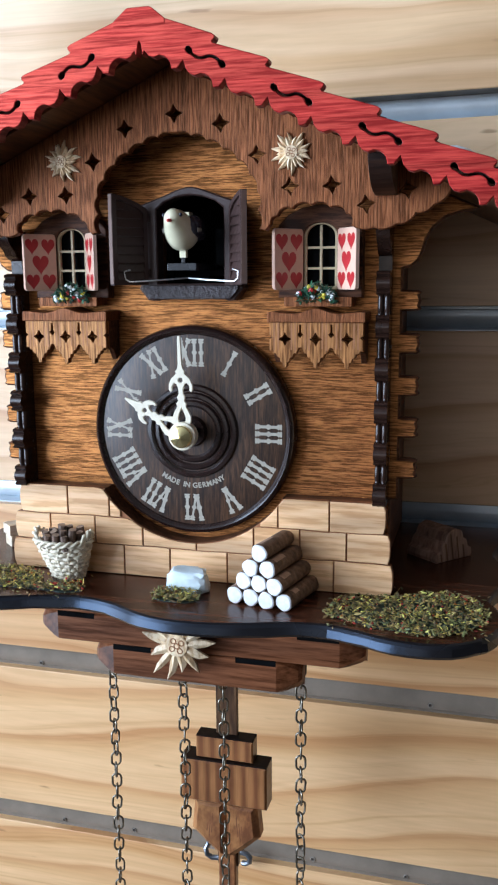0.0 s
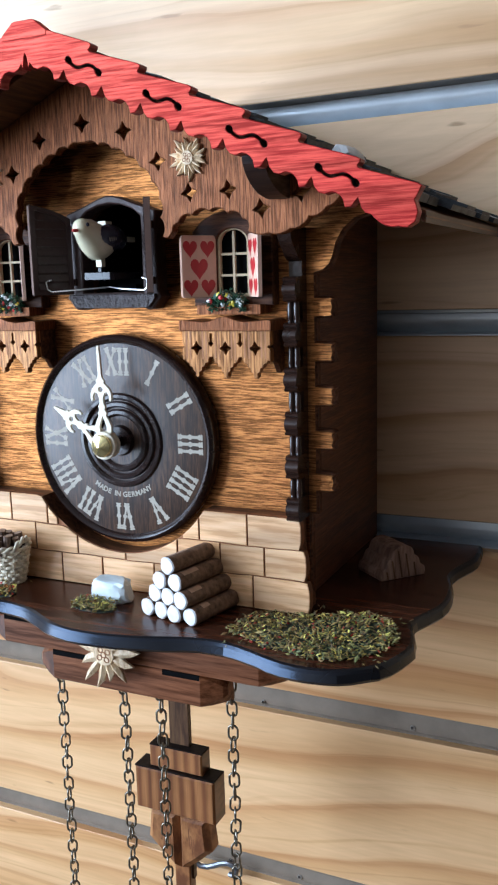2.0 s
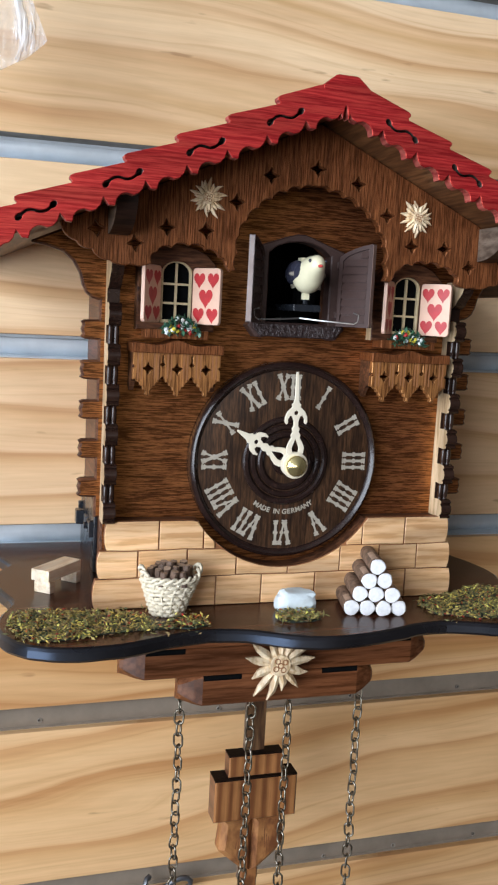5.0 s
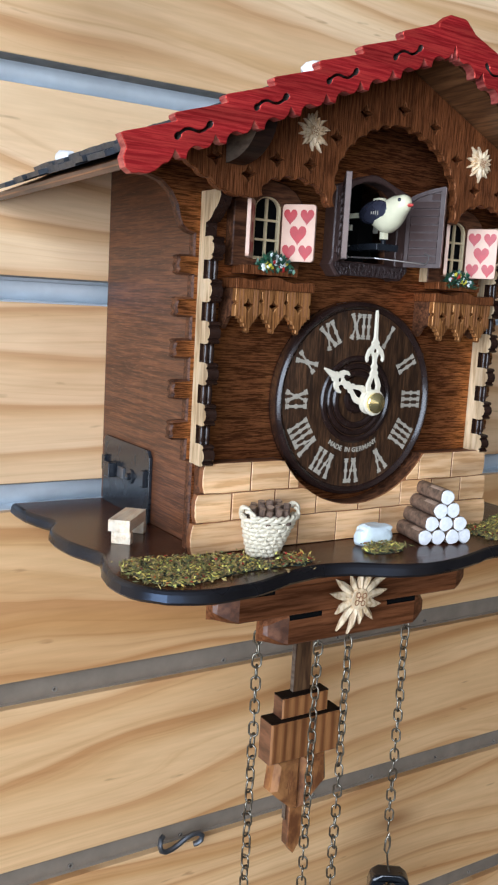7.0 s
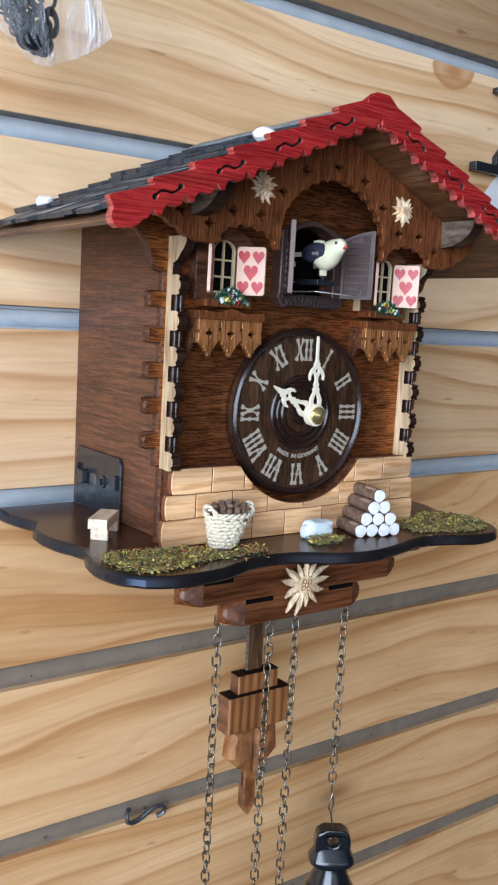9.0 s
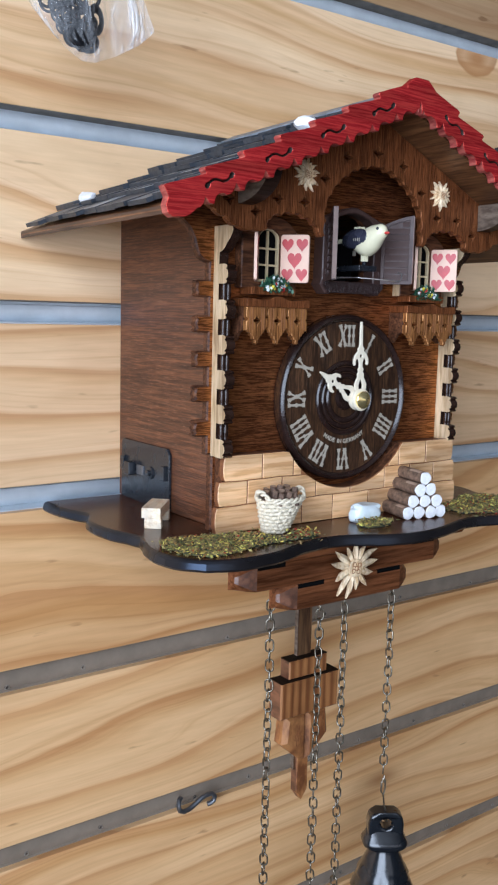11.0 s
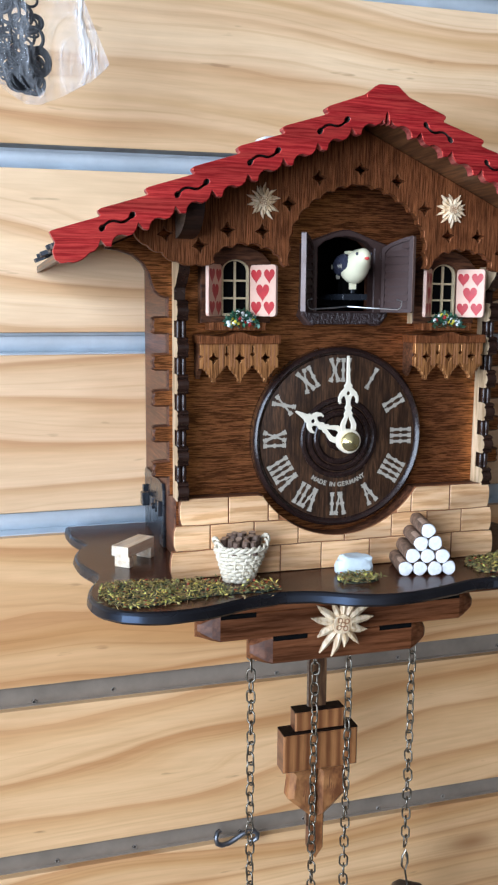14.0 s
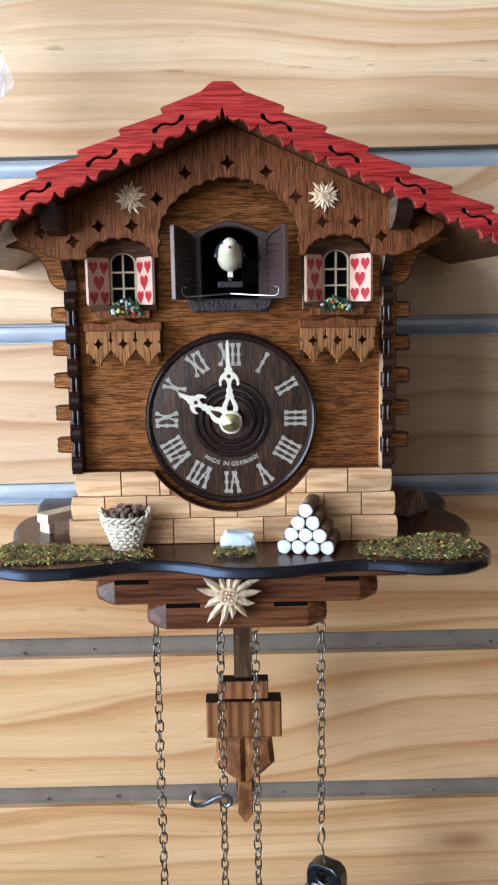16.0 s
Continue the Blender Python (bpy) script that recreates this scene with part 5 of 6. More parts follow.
    part("arbor", lathe([(2.2, -2), (2.2, -11), (1.5, -11.6), (1.5, -13)], c, "y", 20), "dialrim", clock)
    part("washer", lathe([(5.4, -11.8), (5.4, -12.5), (5.1, -12.8), (0.5, -12.8)], c, "y", 32), "ivory", clock, "pale washer")
    part("brass_nut", lathe([(4.2, -12.8), (4.3, -13.2), (4.3, -14.0), (4.0, -14.4), (2.4, -15.2), (0.7, -16.0), (0.1, -16.1)], c, "y", 14), "brass", clock, "faceted polished brass nut", smooth=15)


def edelweiss(x, y, z, r, turn, layers=2, n=10):
    """A carved flower: pointed petals in layers round a beaded middle."""
    rng = random.Random(int(x * 10) + 7)
    rr = r * 0.31
    ob = part("edelweiss", lathe([(rr, y + 1.2), (rr, y - 0.9), (rr * 0.92, y - 1.3), (0.1, y - 1.35)], (x, 0, z), "y", 24), "carve", clock, "carved pale wooden edelweiss flower")
    for lay in range(layers):
        for i in range(n):
            bm = bmesh.new()
            a = 2 * math.pi * (i + 0.5 * lay) / n + turn + rng.uniform(-0.1, 0.1)
            ln = r * (1.0 if lay == 0 else 0.8) * (rng.uniform(0.82, 1.06) if layers > 1 else rng.uniform(0.72, 1.12))
            w = r * (0.105 if layers > 1 else 0.115) * rng.uniform(0.85, 1.15)
            bend = rng.uniform(-0.12, 0.12)
            d, s = Vector((math.cos(a), 0, math.sin(a))), Vector((-math.sin(a), 0, math.cos(a)))
            base = Vector((x, y - 0.5 * lay, z))
            ridge = Vector((0, -0.5 - 0.05 * r, 0))
            pts = [base + d * ln * 0.2 + s * w * 0.6, base + d * ln * 0.5 + s * w, base + d * ln * 0.75 + s * w * 0.75, base + d * ln + s * bend * ln, base + d * ln * 0.75 - s * w * 0.75, base + d * ln * 0.5 - s * w, base + d * ln * 0.2 - s * w * 0.6]
            fv = [bm.verts.new(p * MM) for p in pts]
            m0, m1 = bm.verts.new((base + d * ln * 0.2 + ridge) * MM), bm.verts.new((base + d * ln * 0.68 + ridge * 0.8) * MM)
            bv = [bm.verts.new((p + Vector((0, 1.2, 0))) * MM) for p in pts]
            for f in ((fv[0], fv[1], m1, m0), (fv[1], fv[2], m1), (fv[2], fv[3], m1), (fv[3], fv[4], m1), (fv[4], fv[5], m1), (fv[5], fv[6], m0, m1), (fv[6], fv[0], m0)):
                bm.faces.new(f)
            bm.faces.new(bv[::-1])
            for k in range(7):
                bm.faces.new((fv[k], fv[(k + 1) % 7], bv[(k + 1) % 7], bv[k]))
            part("petal", bm, "carve", ob, smooth=20)
    for i in range(5):
        a = math.pi / 2 * i + 0.6
        q = rr * 0.5 if i < 4 else 0
        b = rr * 0.23
        part("bead", tube([(x + q * math.cos(a) + b * math.cos(t), y - 1.35, z + q * math.sin(a) + b * math.sin(t)) for t in [j * math.pi / 5 for j in range(10)]], b * 0.22, 5, True), "burnt", ob)


def beams():
    """Three tiers of log beams under the base, each end cut on the slant."""
    for x0, x1, z0, z1 in ((-82.5, 92.5, -77.4, -66.1), (-67, 69.8, -89.6, -77.6), (-42.6, 45, -102.4, -89.8)):
        bm = bmesh.new()

        def ring(x, y0, k, c, e):
            return [bm.verts.new(Vector(p) * MM) for p in ((x, 1, z0), (x, y0 + c, z0 + e), (x, y0, z0 + k), (x, y0, z1 - k), (x, y0 + c, z1 - e), (x, 1, z1))]

        nose = [(0, -4.2, 4.6, 2.6, 2.4), (1.4, -5.6, 3.9, 3.0, 0.9), (6.0, -7.7, 1.6, 1.6, 0.1), (9.5, -9.0, 0.5, 0.4, 0)]
        rings = [ring(x0 + q[0], *q[1:]) for q in nose] + [ring(x1 - q[0], *q[1:]) for q in reversed(nose)]
        for i, (p, q) in enumerate(zip(rings, rings[1:])):
            for k in range(6):
                f = bm.faces.new((p[k - 1], p[k], q[k], q[k - 1]))
                # left ends alone get the brighter finish, painted in as the lit side
                f.material_index = 1 if i < 3 and k == 3 else 0
        bm.faces.new(rings[0])
        bm.faces.new(rings[-1])
        beam = part("log_beam", bm, ["beam", "logend"], clock, "brown beam with slanted log ends", smooth=0)
        if z1 < -70:
            for a, b in ((x0 + 9.6, x0 + 26), (x1 - 26, x1 - 9.6)):
                # black strip on the beam's face for the shade in the slot
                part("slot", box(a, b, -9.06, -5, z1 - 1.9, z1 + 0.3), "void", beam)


def side_latch():
    """Black plastic cover on the house's side with a sliding switch."""
    x = CX - 71.2
    pts = [(47.6, -32), (50, -29), (96.5, -29), (98.5, -31), (98.5, -60.9), (47.6, -60.9)]
    plate = part("side_cover", prism(pts, x - 1.8, x - 0.02, "x"), "black", clock, "black plastic side cover with a sliding switch", bevel=0.5)
    part("switch_knob", box(x - 6, x - 1.7, 82, 88, -47, -40), "black", plate, bevel=0.6)
    part("slider", box(x - 2.6, x - 1.7, 73, 80, -46, -41), "hooksteel", plate, bevel=0.3)
    part("stud", lathe([(3.4, 0), (3.2, 0.8), (1.6, 1.0), (1.5, 2.4), (0.1, 2.6)], (0, 0, 0), "z", 16), "black", plate, m=Matrix.Translation(((x - 1.7) * MM, 66 * MM, -43.5 * MM)) @ Matrix.Rotation(radians(-90), 4, "Y"))
    for y in (51.5, 94.5):
        part("catch", box(x - 3.6, x - 1.7, y - 1.8, y + 1.8, -45.5, -38), "black", plate, bevel=0.5)


house()
plinth()
corner_post(-75.6, -70.8)
corner_post(71.2, 76.0)
gable()
roof()
for wx in (-48.9, 50.1):
    side_window(wx)
cuckoo_door()
bird()
dial()
edelweiss(-42.4, -17.2, 99.3, 7.7, 0.2)
edelweiss(43.2, -17.2, 99.0, 7.7, 0.35)
beams()
edelweiss(-2.6, -15.4, -83.9, 15.2, 0.1, 1, 13)
part("peg", lathe([(2.2, -15.4), (2.2, -8.0)], (-2.6, 0, -83.9), "y", 12), "carve", clock)
side_latch()

# ---- things that stand on the clock, or hang from it ----
flower_box(-47.4, 11)
flower_box(49.8, 12)


def basket():
    ob = thing("basket", "small white wicker basket heaped with short brown sticks", "basket", (-50, -11.4, -61))
    dy = lambda z: -3.6 * z / 17.0
    K = 0.74  # the basket is an oval
    r_at = lambda z: 5.7 + 5.6 * (z / 17.0) ** 0.95
    bm = bmesh.new()
    for k in range(9):
        z = 1.0 + k * 1.82
        pts = []
        for i in range(70):
            a = 2 * math.pi * i / 70
            r = r_at(z) + 0.6 * math.cos(a * 14 + math.pi * k)
            pts.append((r * math.cos(a), K * r * math.sin(a) + dy(z), z + 0.2 * math.sin(a * 5 + k)))
        tube(pts, 0.86, 6, True, bm)
    part("weave", bm, "wicker", ob, smooth=60)
    for i in range(28):
        a = 2 * math.pi * (i // 2 + 0.5) / 14
        lean = (0.24 if i % 2 else -0.24)
        part("stake", tube([((r_at(z) + 0.3 * (1 if i % 2 else -1)) * math.cos(a + lean * max(0, z - 10.5) / 6), K * (r_at(z) + 0.3 * (1 if i % 2 else -1)) * math.sin(a + lean * max(0, z - 10.5) / 6) + dy(z), z) for z in (0, 5, 10.5, 14, 17.0)], 0.55, 6), "wicker", ob, smooth=60)
    bm = bmesh.new()
    for off in (0, math.pi):
        pts = []
        for i in range(80):
            a = 2 * math.pi * i / 80
            r = 11.5 + 0.8 * math.cos(a * 11 + off)
            lift = 3.4 * max(0, abs(math.cos(a)) - 0.82) / 0.18
            pts.append((r * math.cos(a), K * r * math.sin(a) + dy(16.6), 16.6 + 0.8 * math.sin(a * 11 + off) + lift))
        tube(pts, 0.68, 6, True, bm)
    part("rim", bm, "wicker", ob, smooth=60)
    part("bottom", lathe([(5.6, 0), (5.9, 1.0), (0.1, 1.0)], (0, 0, 0), "z", 24), "wicker", ob, m=Matrix.Diagonal((1, K, 1, 1)))
    rng = random.Random(8)
    part("filling", lathe([(8.5, 12), (10.0, 15.6), (6, 17.0), (0.1, 17.4)], (0, 0, 0), "z", 24), "twig", ob, m=Matrix.Translation((0, dy(16) * MM, 0)) @ Matrix.Diagonal((1, K, 1, 1)))
    spots = [(u * 3.9 + (1.9 if v % 2 else 0), v * 3.1) for u in range(-4, 5) for v in range(-4, 5)]
    for x, y in spots:
        if (x / 9.4) ** 2 + (y / 7.0) ** 2 > 1:
            continue
        z = 16.8 + (1 - (x / 11) ** 2 - (y / 9) ** 2) * 2.6 + rng.uniform(-0.6, 1.0)
        x, y = x + rng.uniform(-0.4, 0.4), y + rng.uniform(-0.3, 0.3) + dy(17)
        d = Vector((rng.gauss(0, 0.14), rng.gauss(-0.1, 0.14), 1)).normalized()
        r, l = rng.uniform(1.25, 1.6), rng.uniform(3.2, 3.9)
        bm = tube([Vector((x, y, z)) - d * l, Vector((x, y, z)) + d * l * 0.6], r, 8)
        bm.faces.ensure_lookup_table()
        for f in bm.faces:
            f.material_index = 1 if len(f.verts) > 4 else 0
        part("stick", bm, ["twig", "twigend"], ob)


def log_pile():
    ob = thing("log_pile", "pyramid of ten bark-covered logs with snow-white ends", "log pile", (33.2, -26.5, -61))
    rng = random.Random(4)
    r = 3.28
    for row in range(4):
        for i in range(4 - row):
            x = (i - (3 - row) / 2) * 2 * r * 1.0
            z = r + row * r * 1.74
            bm = bmesh.new()
            y0 = rng.uniform(-0.9, 0.6)
            n = 16
            ph = rng.uniform(0, 6)
            rings = []
            for y, k in ((y0, 0.86), (y0 + 0.5, 0.99), (y0 + 2 + i, 1.0), (y0 + 9 + row, 1), (y0 + 16, 0.98), (24.5, 1), (25, 0.9)):
                rings.append([bm.verts.new(Vector((x + r * k * (1 + 0.045 * math.sin(3 * a + ph + y * 0.2) + 0.03 * math.sin(5 * a + 2 * ph)) * math.cos(a), y, z + r * k * (1 + 0.045 * math.sin(3 * a + ph) + 0.03 * math.sin(5 * a + 2 * ph)) * math.sin(a))) * MM) for a in [2 * math.pi * j / n for j in range(n)]])
            for a, (p, q) in enumerate(zip(rings, rings[1:])):
                for j in range(n):
                    f = bm.faces.new((p[j - 1], p[j], q[j], q[j - 1]))
                    f.material_index = 1 if a == 0 else 0
                    want = 112 if i == 0 else (66 if i == 3 - row else 90)
                    if a == 2 and abs((j - 0.5) * 360 / n - want) < 24 and (row + i) % 3 != 1:
                        f.material_index = 2
            bm.faces.new(rings[0]).material_index = 1
            bm.faces.new(rings[-1])
            part("log", bm, ["bark", "snow", "peel"], ob)
    ob.matrix_basis = ob.matrix_basis @ pose(0, 0, 0, 0, 0, -13)


def small_pile():
    ob = thing("log_pile", "small carved wooden log pile with a grooved pale end", "log pile", (99.6, 48.0, -61))
    right = [(9.4, 0.0), (9.9, 1.6), (9.4, 3.6), (7.6, 4.6), (7.2, 6.2), (6.6, 7.6), (5.0, 8.4), (4.6, 10.2), (3.8, 11.6), (1.6, 12.6), (0.0, 12.9)]
    outline = right + [(-x, z) for x, z in reversed(right) if x > 0.1]
    body = part("carved_block", prism([(1.08 * x, 1.05 * z) for x, z in outline], 0, 17.5, "y", (), None, 0.3), "carved", ob, smooth=25)
    for x, h in ((-7.2, 3.6), (-4.0, 7.8), (-0.6, 11.6), (2.8, 10.0), (6.0, 6.0)):
        part("groove", prism([(x - 0.35, 0.3), (x + 0.35, 0.3), (x - h * 0.16 + 0.35, h), (x - h * 0.16 - 0.35, h)], -0.04, 0.5), "rod", body)
    ob.matrix_basis = ob.matrix_basis @ pose(0, 0, 0, 0, 0, 48.5)


def bench():
    ob = thing("bench", "plain light wooden bench beside the house wall", "bench", (-89.6, 29.6, -61))
    part("seat", box(-4.5, 4.5, -11.5, 11.5, 5.0, 9.8), "bench", ob, bevel=0.3)
    for y in (-11.0, 7.6):
        part("leg", box(-3.2, 4.8, y, y + 3.4, 0, 5.0), "bench", ob, bevel=0.3)
    ob.matrix_basis = ob.matrix_basis @ pose(0, 0, 0, 0, 0, -41)


def patch(name, label, outline, n, seed, thick=1.6, red_share=0.035):
    """A mat of dried moss: a low bed and many small bits, some red."""
    cx, cy = sum(p[0] for p in outline) / len(outline), sum(p[1] for p in outline) / len(outline)
    ob = thing(name, label, "moss", (cx, cy, -61), kind="stuff")
    rng = random.Random(seed)
    pts = [(x - cx, y - cy) for x, y in outline]

    def inside(x, y):
        hit = False
        for (ax, ay), (bx, by) in zip(pts, pts[1:] + pts[:1]):
            if (ay > y) != (by > y) and x < (bx - ax) * (y - ay) / (by - ay) + ax:
                hit = not hit
        return hit

    part("moss_bed", prism([(x * 0.9, y * 0.86) for x, y in pts], 0, 0.4, "z"), "leafdark", ob)
    xs, ys = [p[0] for p in pts], [p[1] for p in pts]
    verts, faces = [], []
    red_v, red_f = [], []
    made = 0
    while made < n:
        x, y = rng.uniform(min(xs) - 1, max(xs) + 1), rng.uniform(min(ys) - 1, max(ys) + 1)
        if not inside(x, y) and rng.random() > 0.04:
            continue
        made += 1
        red = rng.random() < red_share
        c = Vector((x, y, 0.4 + rng.random() * thick))
        d = Vector((rng.gauss(0, 1), rng.gauss(0, 1), rng.gauss(0.1, 0.45))).normalized()
        s = d.cross(Vector((rng.gauss(0, 0.5), rng.gauss(0, 0.5), 1))).normalized()
        u = d.cross(s)
        l, w = (rng.uniform(0.5, 1.0) + 0.9 * rng.random() ** 2.5, rng.uniform(0.25, 0.6)) if not red else (0.8, 0.55)
        vv, ff = (red_v, red_f) if red else (verts, faces)
        b = len(vv)
        vv += [tuple((c + q) * MM) for q in (d * l, -d * l, s * w, -s * w, u * w * 0.45, -u * w * 0.45)]
        ff += [(b + i, b + j, b + k) for i, j, k in ((0, 2, 4), (0, 4, 3), (0, 3, 5), (0, 5, 2), (1, 4, 2), (1, 3, 4), (1, 5, 3), (1, 2, 5))]
    for nm, vv, ff, mt in (("moss_bits", verts, faces, "moss"), ("red_flecks", red_v, red_f, "mossdot")):
        if not vv:
            continue
        me = bpy.data.meshes.new(nm)
        me.from_pydata(vv, [], ff)
        me.materials.append(MAT[mt])
        tagged(part(nm, None, None, ob, mesh=me), kind="stuff")


basket()
log_pile()
small_pile()
bench()
bould = thing("boulder", "rough white quartz stone lying on the base board", "stone", (2.6, -15.5, -61))
part("stone", blob((0, 0, 4.0), (9.2, 5.2, 5.8), 2.2, 0.22, 3, None, -4.0, 0.62), "quartz", bould, smooth=25)
patch("moss", "dried green and yellow moss mat on the base board", [(-111.5, -16), (-109, -6), (-104, -3), (-92, -4), (-80, -7.5), (-66, -9), (-60, -14), (-56, -25), (-43, -22), (-38.5, -27), (-46, -30.5), (-58, -30), (-70, -31), (-82, -34), (-94, -37.5), (-103, -37), (-109, -28)], 2300, 21)
patch("moss", "dried green and yellow moss mat with red flecks", [(57, -29), (58, -15), (64, -8), (80, -5), (90, 2), (100, 4.5), (110, -2), (115, -14), (113.5, -27), (107, -35), (98, -39.5), (87, -39.5), (75, -37), (64, -32)], 2300, 22)
patch("moss", "red flecks on moss at the foot of the basket", [(-52, -22.5), (-44, -20), (-37, -22.5), (-36.5, -28), (-45, -31), (-53, -28)], 130, 24, 2.6, 0.3)
patch("moss", "small tuft of moss before the white stone", [(-9, -24), (-6, -20), (2, -20), (9, -22), (10.5, -27), (6, -30), (-2, -30), (-8, -28)], 460, 23, 2.6)


def snow_stone(x, y, size, seed):
    z = RIDGE + 4.0 - SLOPE * abs(x - CX) + 4.2
    ob = thing("roof_stone", "white stone lying on the slate roof", "stone", (x, y, z - 0.4), "stones on the roof")
    part("stone", blob((0, 0, size[2] * 0.6), size, seed, 0.3, 2), "snow", ob, m=pose(0, 0, 0, 0, math.degrees(math.atan(SLOPE)) * (1 if x > 0 else -1), 20))


snow_stone(-102.7, 76, (3.8, 5.2, 2.4), 1.3)
snow_stone(-38.9, -11, (4.6, 5.6, 3.6), 4.1)
snow_stone(99, -20, (5.0, 6.5, 2.4), 7.7)

# ---- chains, pendulum, weight ----
LINK = 5.15


def link_mesh():
    pts = []
    for i in range(20):
        a = 2 * math.pi * i / 20
        pts.append((1.95 * math.sin(a) * (1.0), 0, (1.2 if math.cos(a) > 0 else -1.2) + 1.95 * math.cos(a)))
    bm = tube(pts, 0.46, 6, True)
    me = bpy.data.meshes.new("link")
    bmesh.ops.recalc_face_normals(bm, faces=bm.faces)
    bm.to_mesh(me)
    bm.free()
    me.materials.append(MAT["chain"])
    me.shade_smooth()
    return me


LINK_MESH = link_mesh()


def chain(x, y, z_top, z_low, seed, label):
    ob = thing("chain", label, "chain", (x, y, z_top), "clock chains")
    rng = random.Random(seed)
    n = int((z_top - z_low) / LINK)
    for i in range(n):
        turn = 35 + (90 if i % 2 else 0) + 26 * math.sin(i * 0.21 + seed) + rng.uniform(-12, 12)
        part("link", None, None, ob, m=pose(rng.uniform(-0.15, 0.15) * MM, rng.uniform(-0.15, 0.15) * MM, -LINK * i * MM, rng.uniform(-3, 3), rng.uniform(-4, 4), turn), mesh=LINK_MESH)
    return ob


chain(-39.4, 3.6, -97, -345, 1, "bronzed steel clock chain hanging from under the base")
chain(-7.6, 3.8, -97, -345, 2, "bronzed steel clock chain hanging from under the base")
chain(9.8, 4.2, -97, -345, 3, "bronzed steel clock chain hanging from under the base")
chain(42.9, 3.4, -97, -216, 4, "bronzed steel clock chain that carries the black weight")


def weight():
    ob = thing("clock_weight", "glossy black pine-cone weight hung from a steel hook", "weight", (45.4, 2.6, -334))
    part("hook", tube([(-2.6, 0, 118.8), (-1.4, 0, 116.4), (-1.2, 0, 112), (-2.4, 0, 108), (-4.4, 0, 111), (-4.2, 0, 116), (-2.4, 0, 119.4), (-2.0, 0, 115.4)], 0.55, 6), "chain", ob, "bent steel hook")
    part("hook_stem", tube([(-2.4, 0, 108), (-1.4, 0, 102), (-0.4, -1.5, 96), (0.2, -1.5, 92.2), (0.6, 3.0, 91.4), (0.9, 4.4, 93.2)], 0.5, 6), "chain", ob)
    # pierced eyelet over a flared, rounded collar
    eye = [(-9.4, 82.0), (9.4, 82.0), (9.6, 92), (8.6, 96.6), (5.6, 98.8), (-5.6, 98.8), (-8.6, 96.6), (-9.6, 92)]
    hole = [(3.0 * math.cos(t), 92.2 + 3.0 * math.sin(t)) for t in [i * math.pi / 8 for i in range(16)]]
    eyelet = part("eyelet", prism(eye, -4.8, 4.8, "y", [hole]), "gloss", ob, "black eyelet with a round hole", bevel=2.2, smooth=50, m=Matrix.Rotation(radians(-34), 4, "Z") @ Matrix.Diagonal((1.06, 1, 1, 1)))
    bm, rings = bmesh.new(), []
    for z, a, b in ((76.4, 6.6, 6.4), (77.4, 9.4, 8.0), (79.0, 11.6, 8.8), (80.6, 12.2, 9.0), (82.4, 11.6, 8.2), (84.6, 10.2, 6.4), (87.6, 9.5, 5.0), (88.4, 8.4, 4.2)):
        rings.append([bm.verts.new(Vector((math.copysign(abs(math.cos(t)) ** 0.6, math.cos(t)) * a, math.copysign(abs(math.sin(t)) ** 0.6, math.sin(t)) * b, z)) * MM) for t in [2 * math.pi * i / 40 for i in range(40)]])
    for p, q in zip(rings, rings[1:]):
        for i in range(40):
            bm.faces.new((p[i - 1], p[i], q[i], q[i - 1]))
    bm.faces.new(rings[0])
    bm.faces.new(rings[-1])
    part("collar", bm, "gloss", eyelet, smooth=70)
    bm = bmesh.new()

    def lump(a, d):
        k = (d + 2) / 9.0   # rows of scales, each set between those of the next
        return 1 + 0.065 * (1 - (k % 1.0)) * abs(math.cos(a * 4 + math.pi / 2 * (int(k) % 2))) * (1 if d < 66 else 0)

    prof = [(7.4, 79), (7.7, 76.5), (8.7, 74), (10.3, 71)] + [(10.3 + 8.1 * math.sin(min(1, (71 - d) / 30) * math.pi / 2), d) for d in range(70, 30, -1)] + [(18.4 * math.sqrt(max(0.0, 1 - ((30 - d) / 30.5) ** 2)), d) for d in range(30, 0, -1)] + [(0.2, 0)]
    part("cone", lathe(prof, (0, 0, 0), "z", 96, bm, lump), "gloss", ob, smooth=60)


weight()


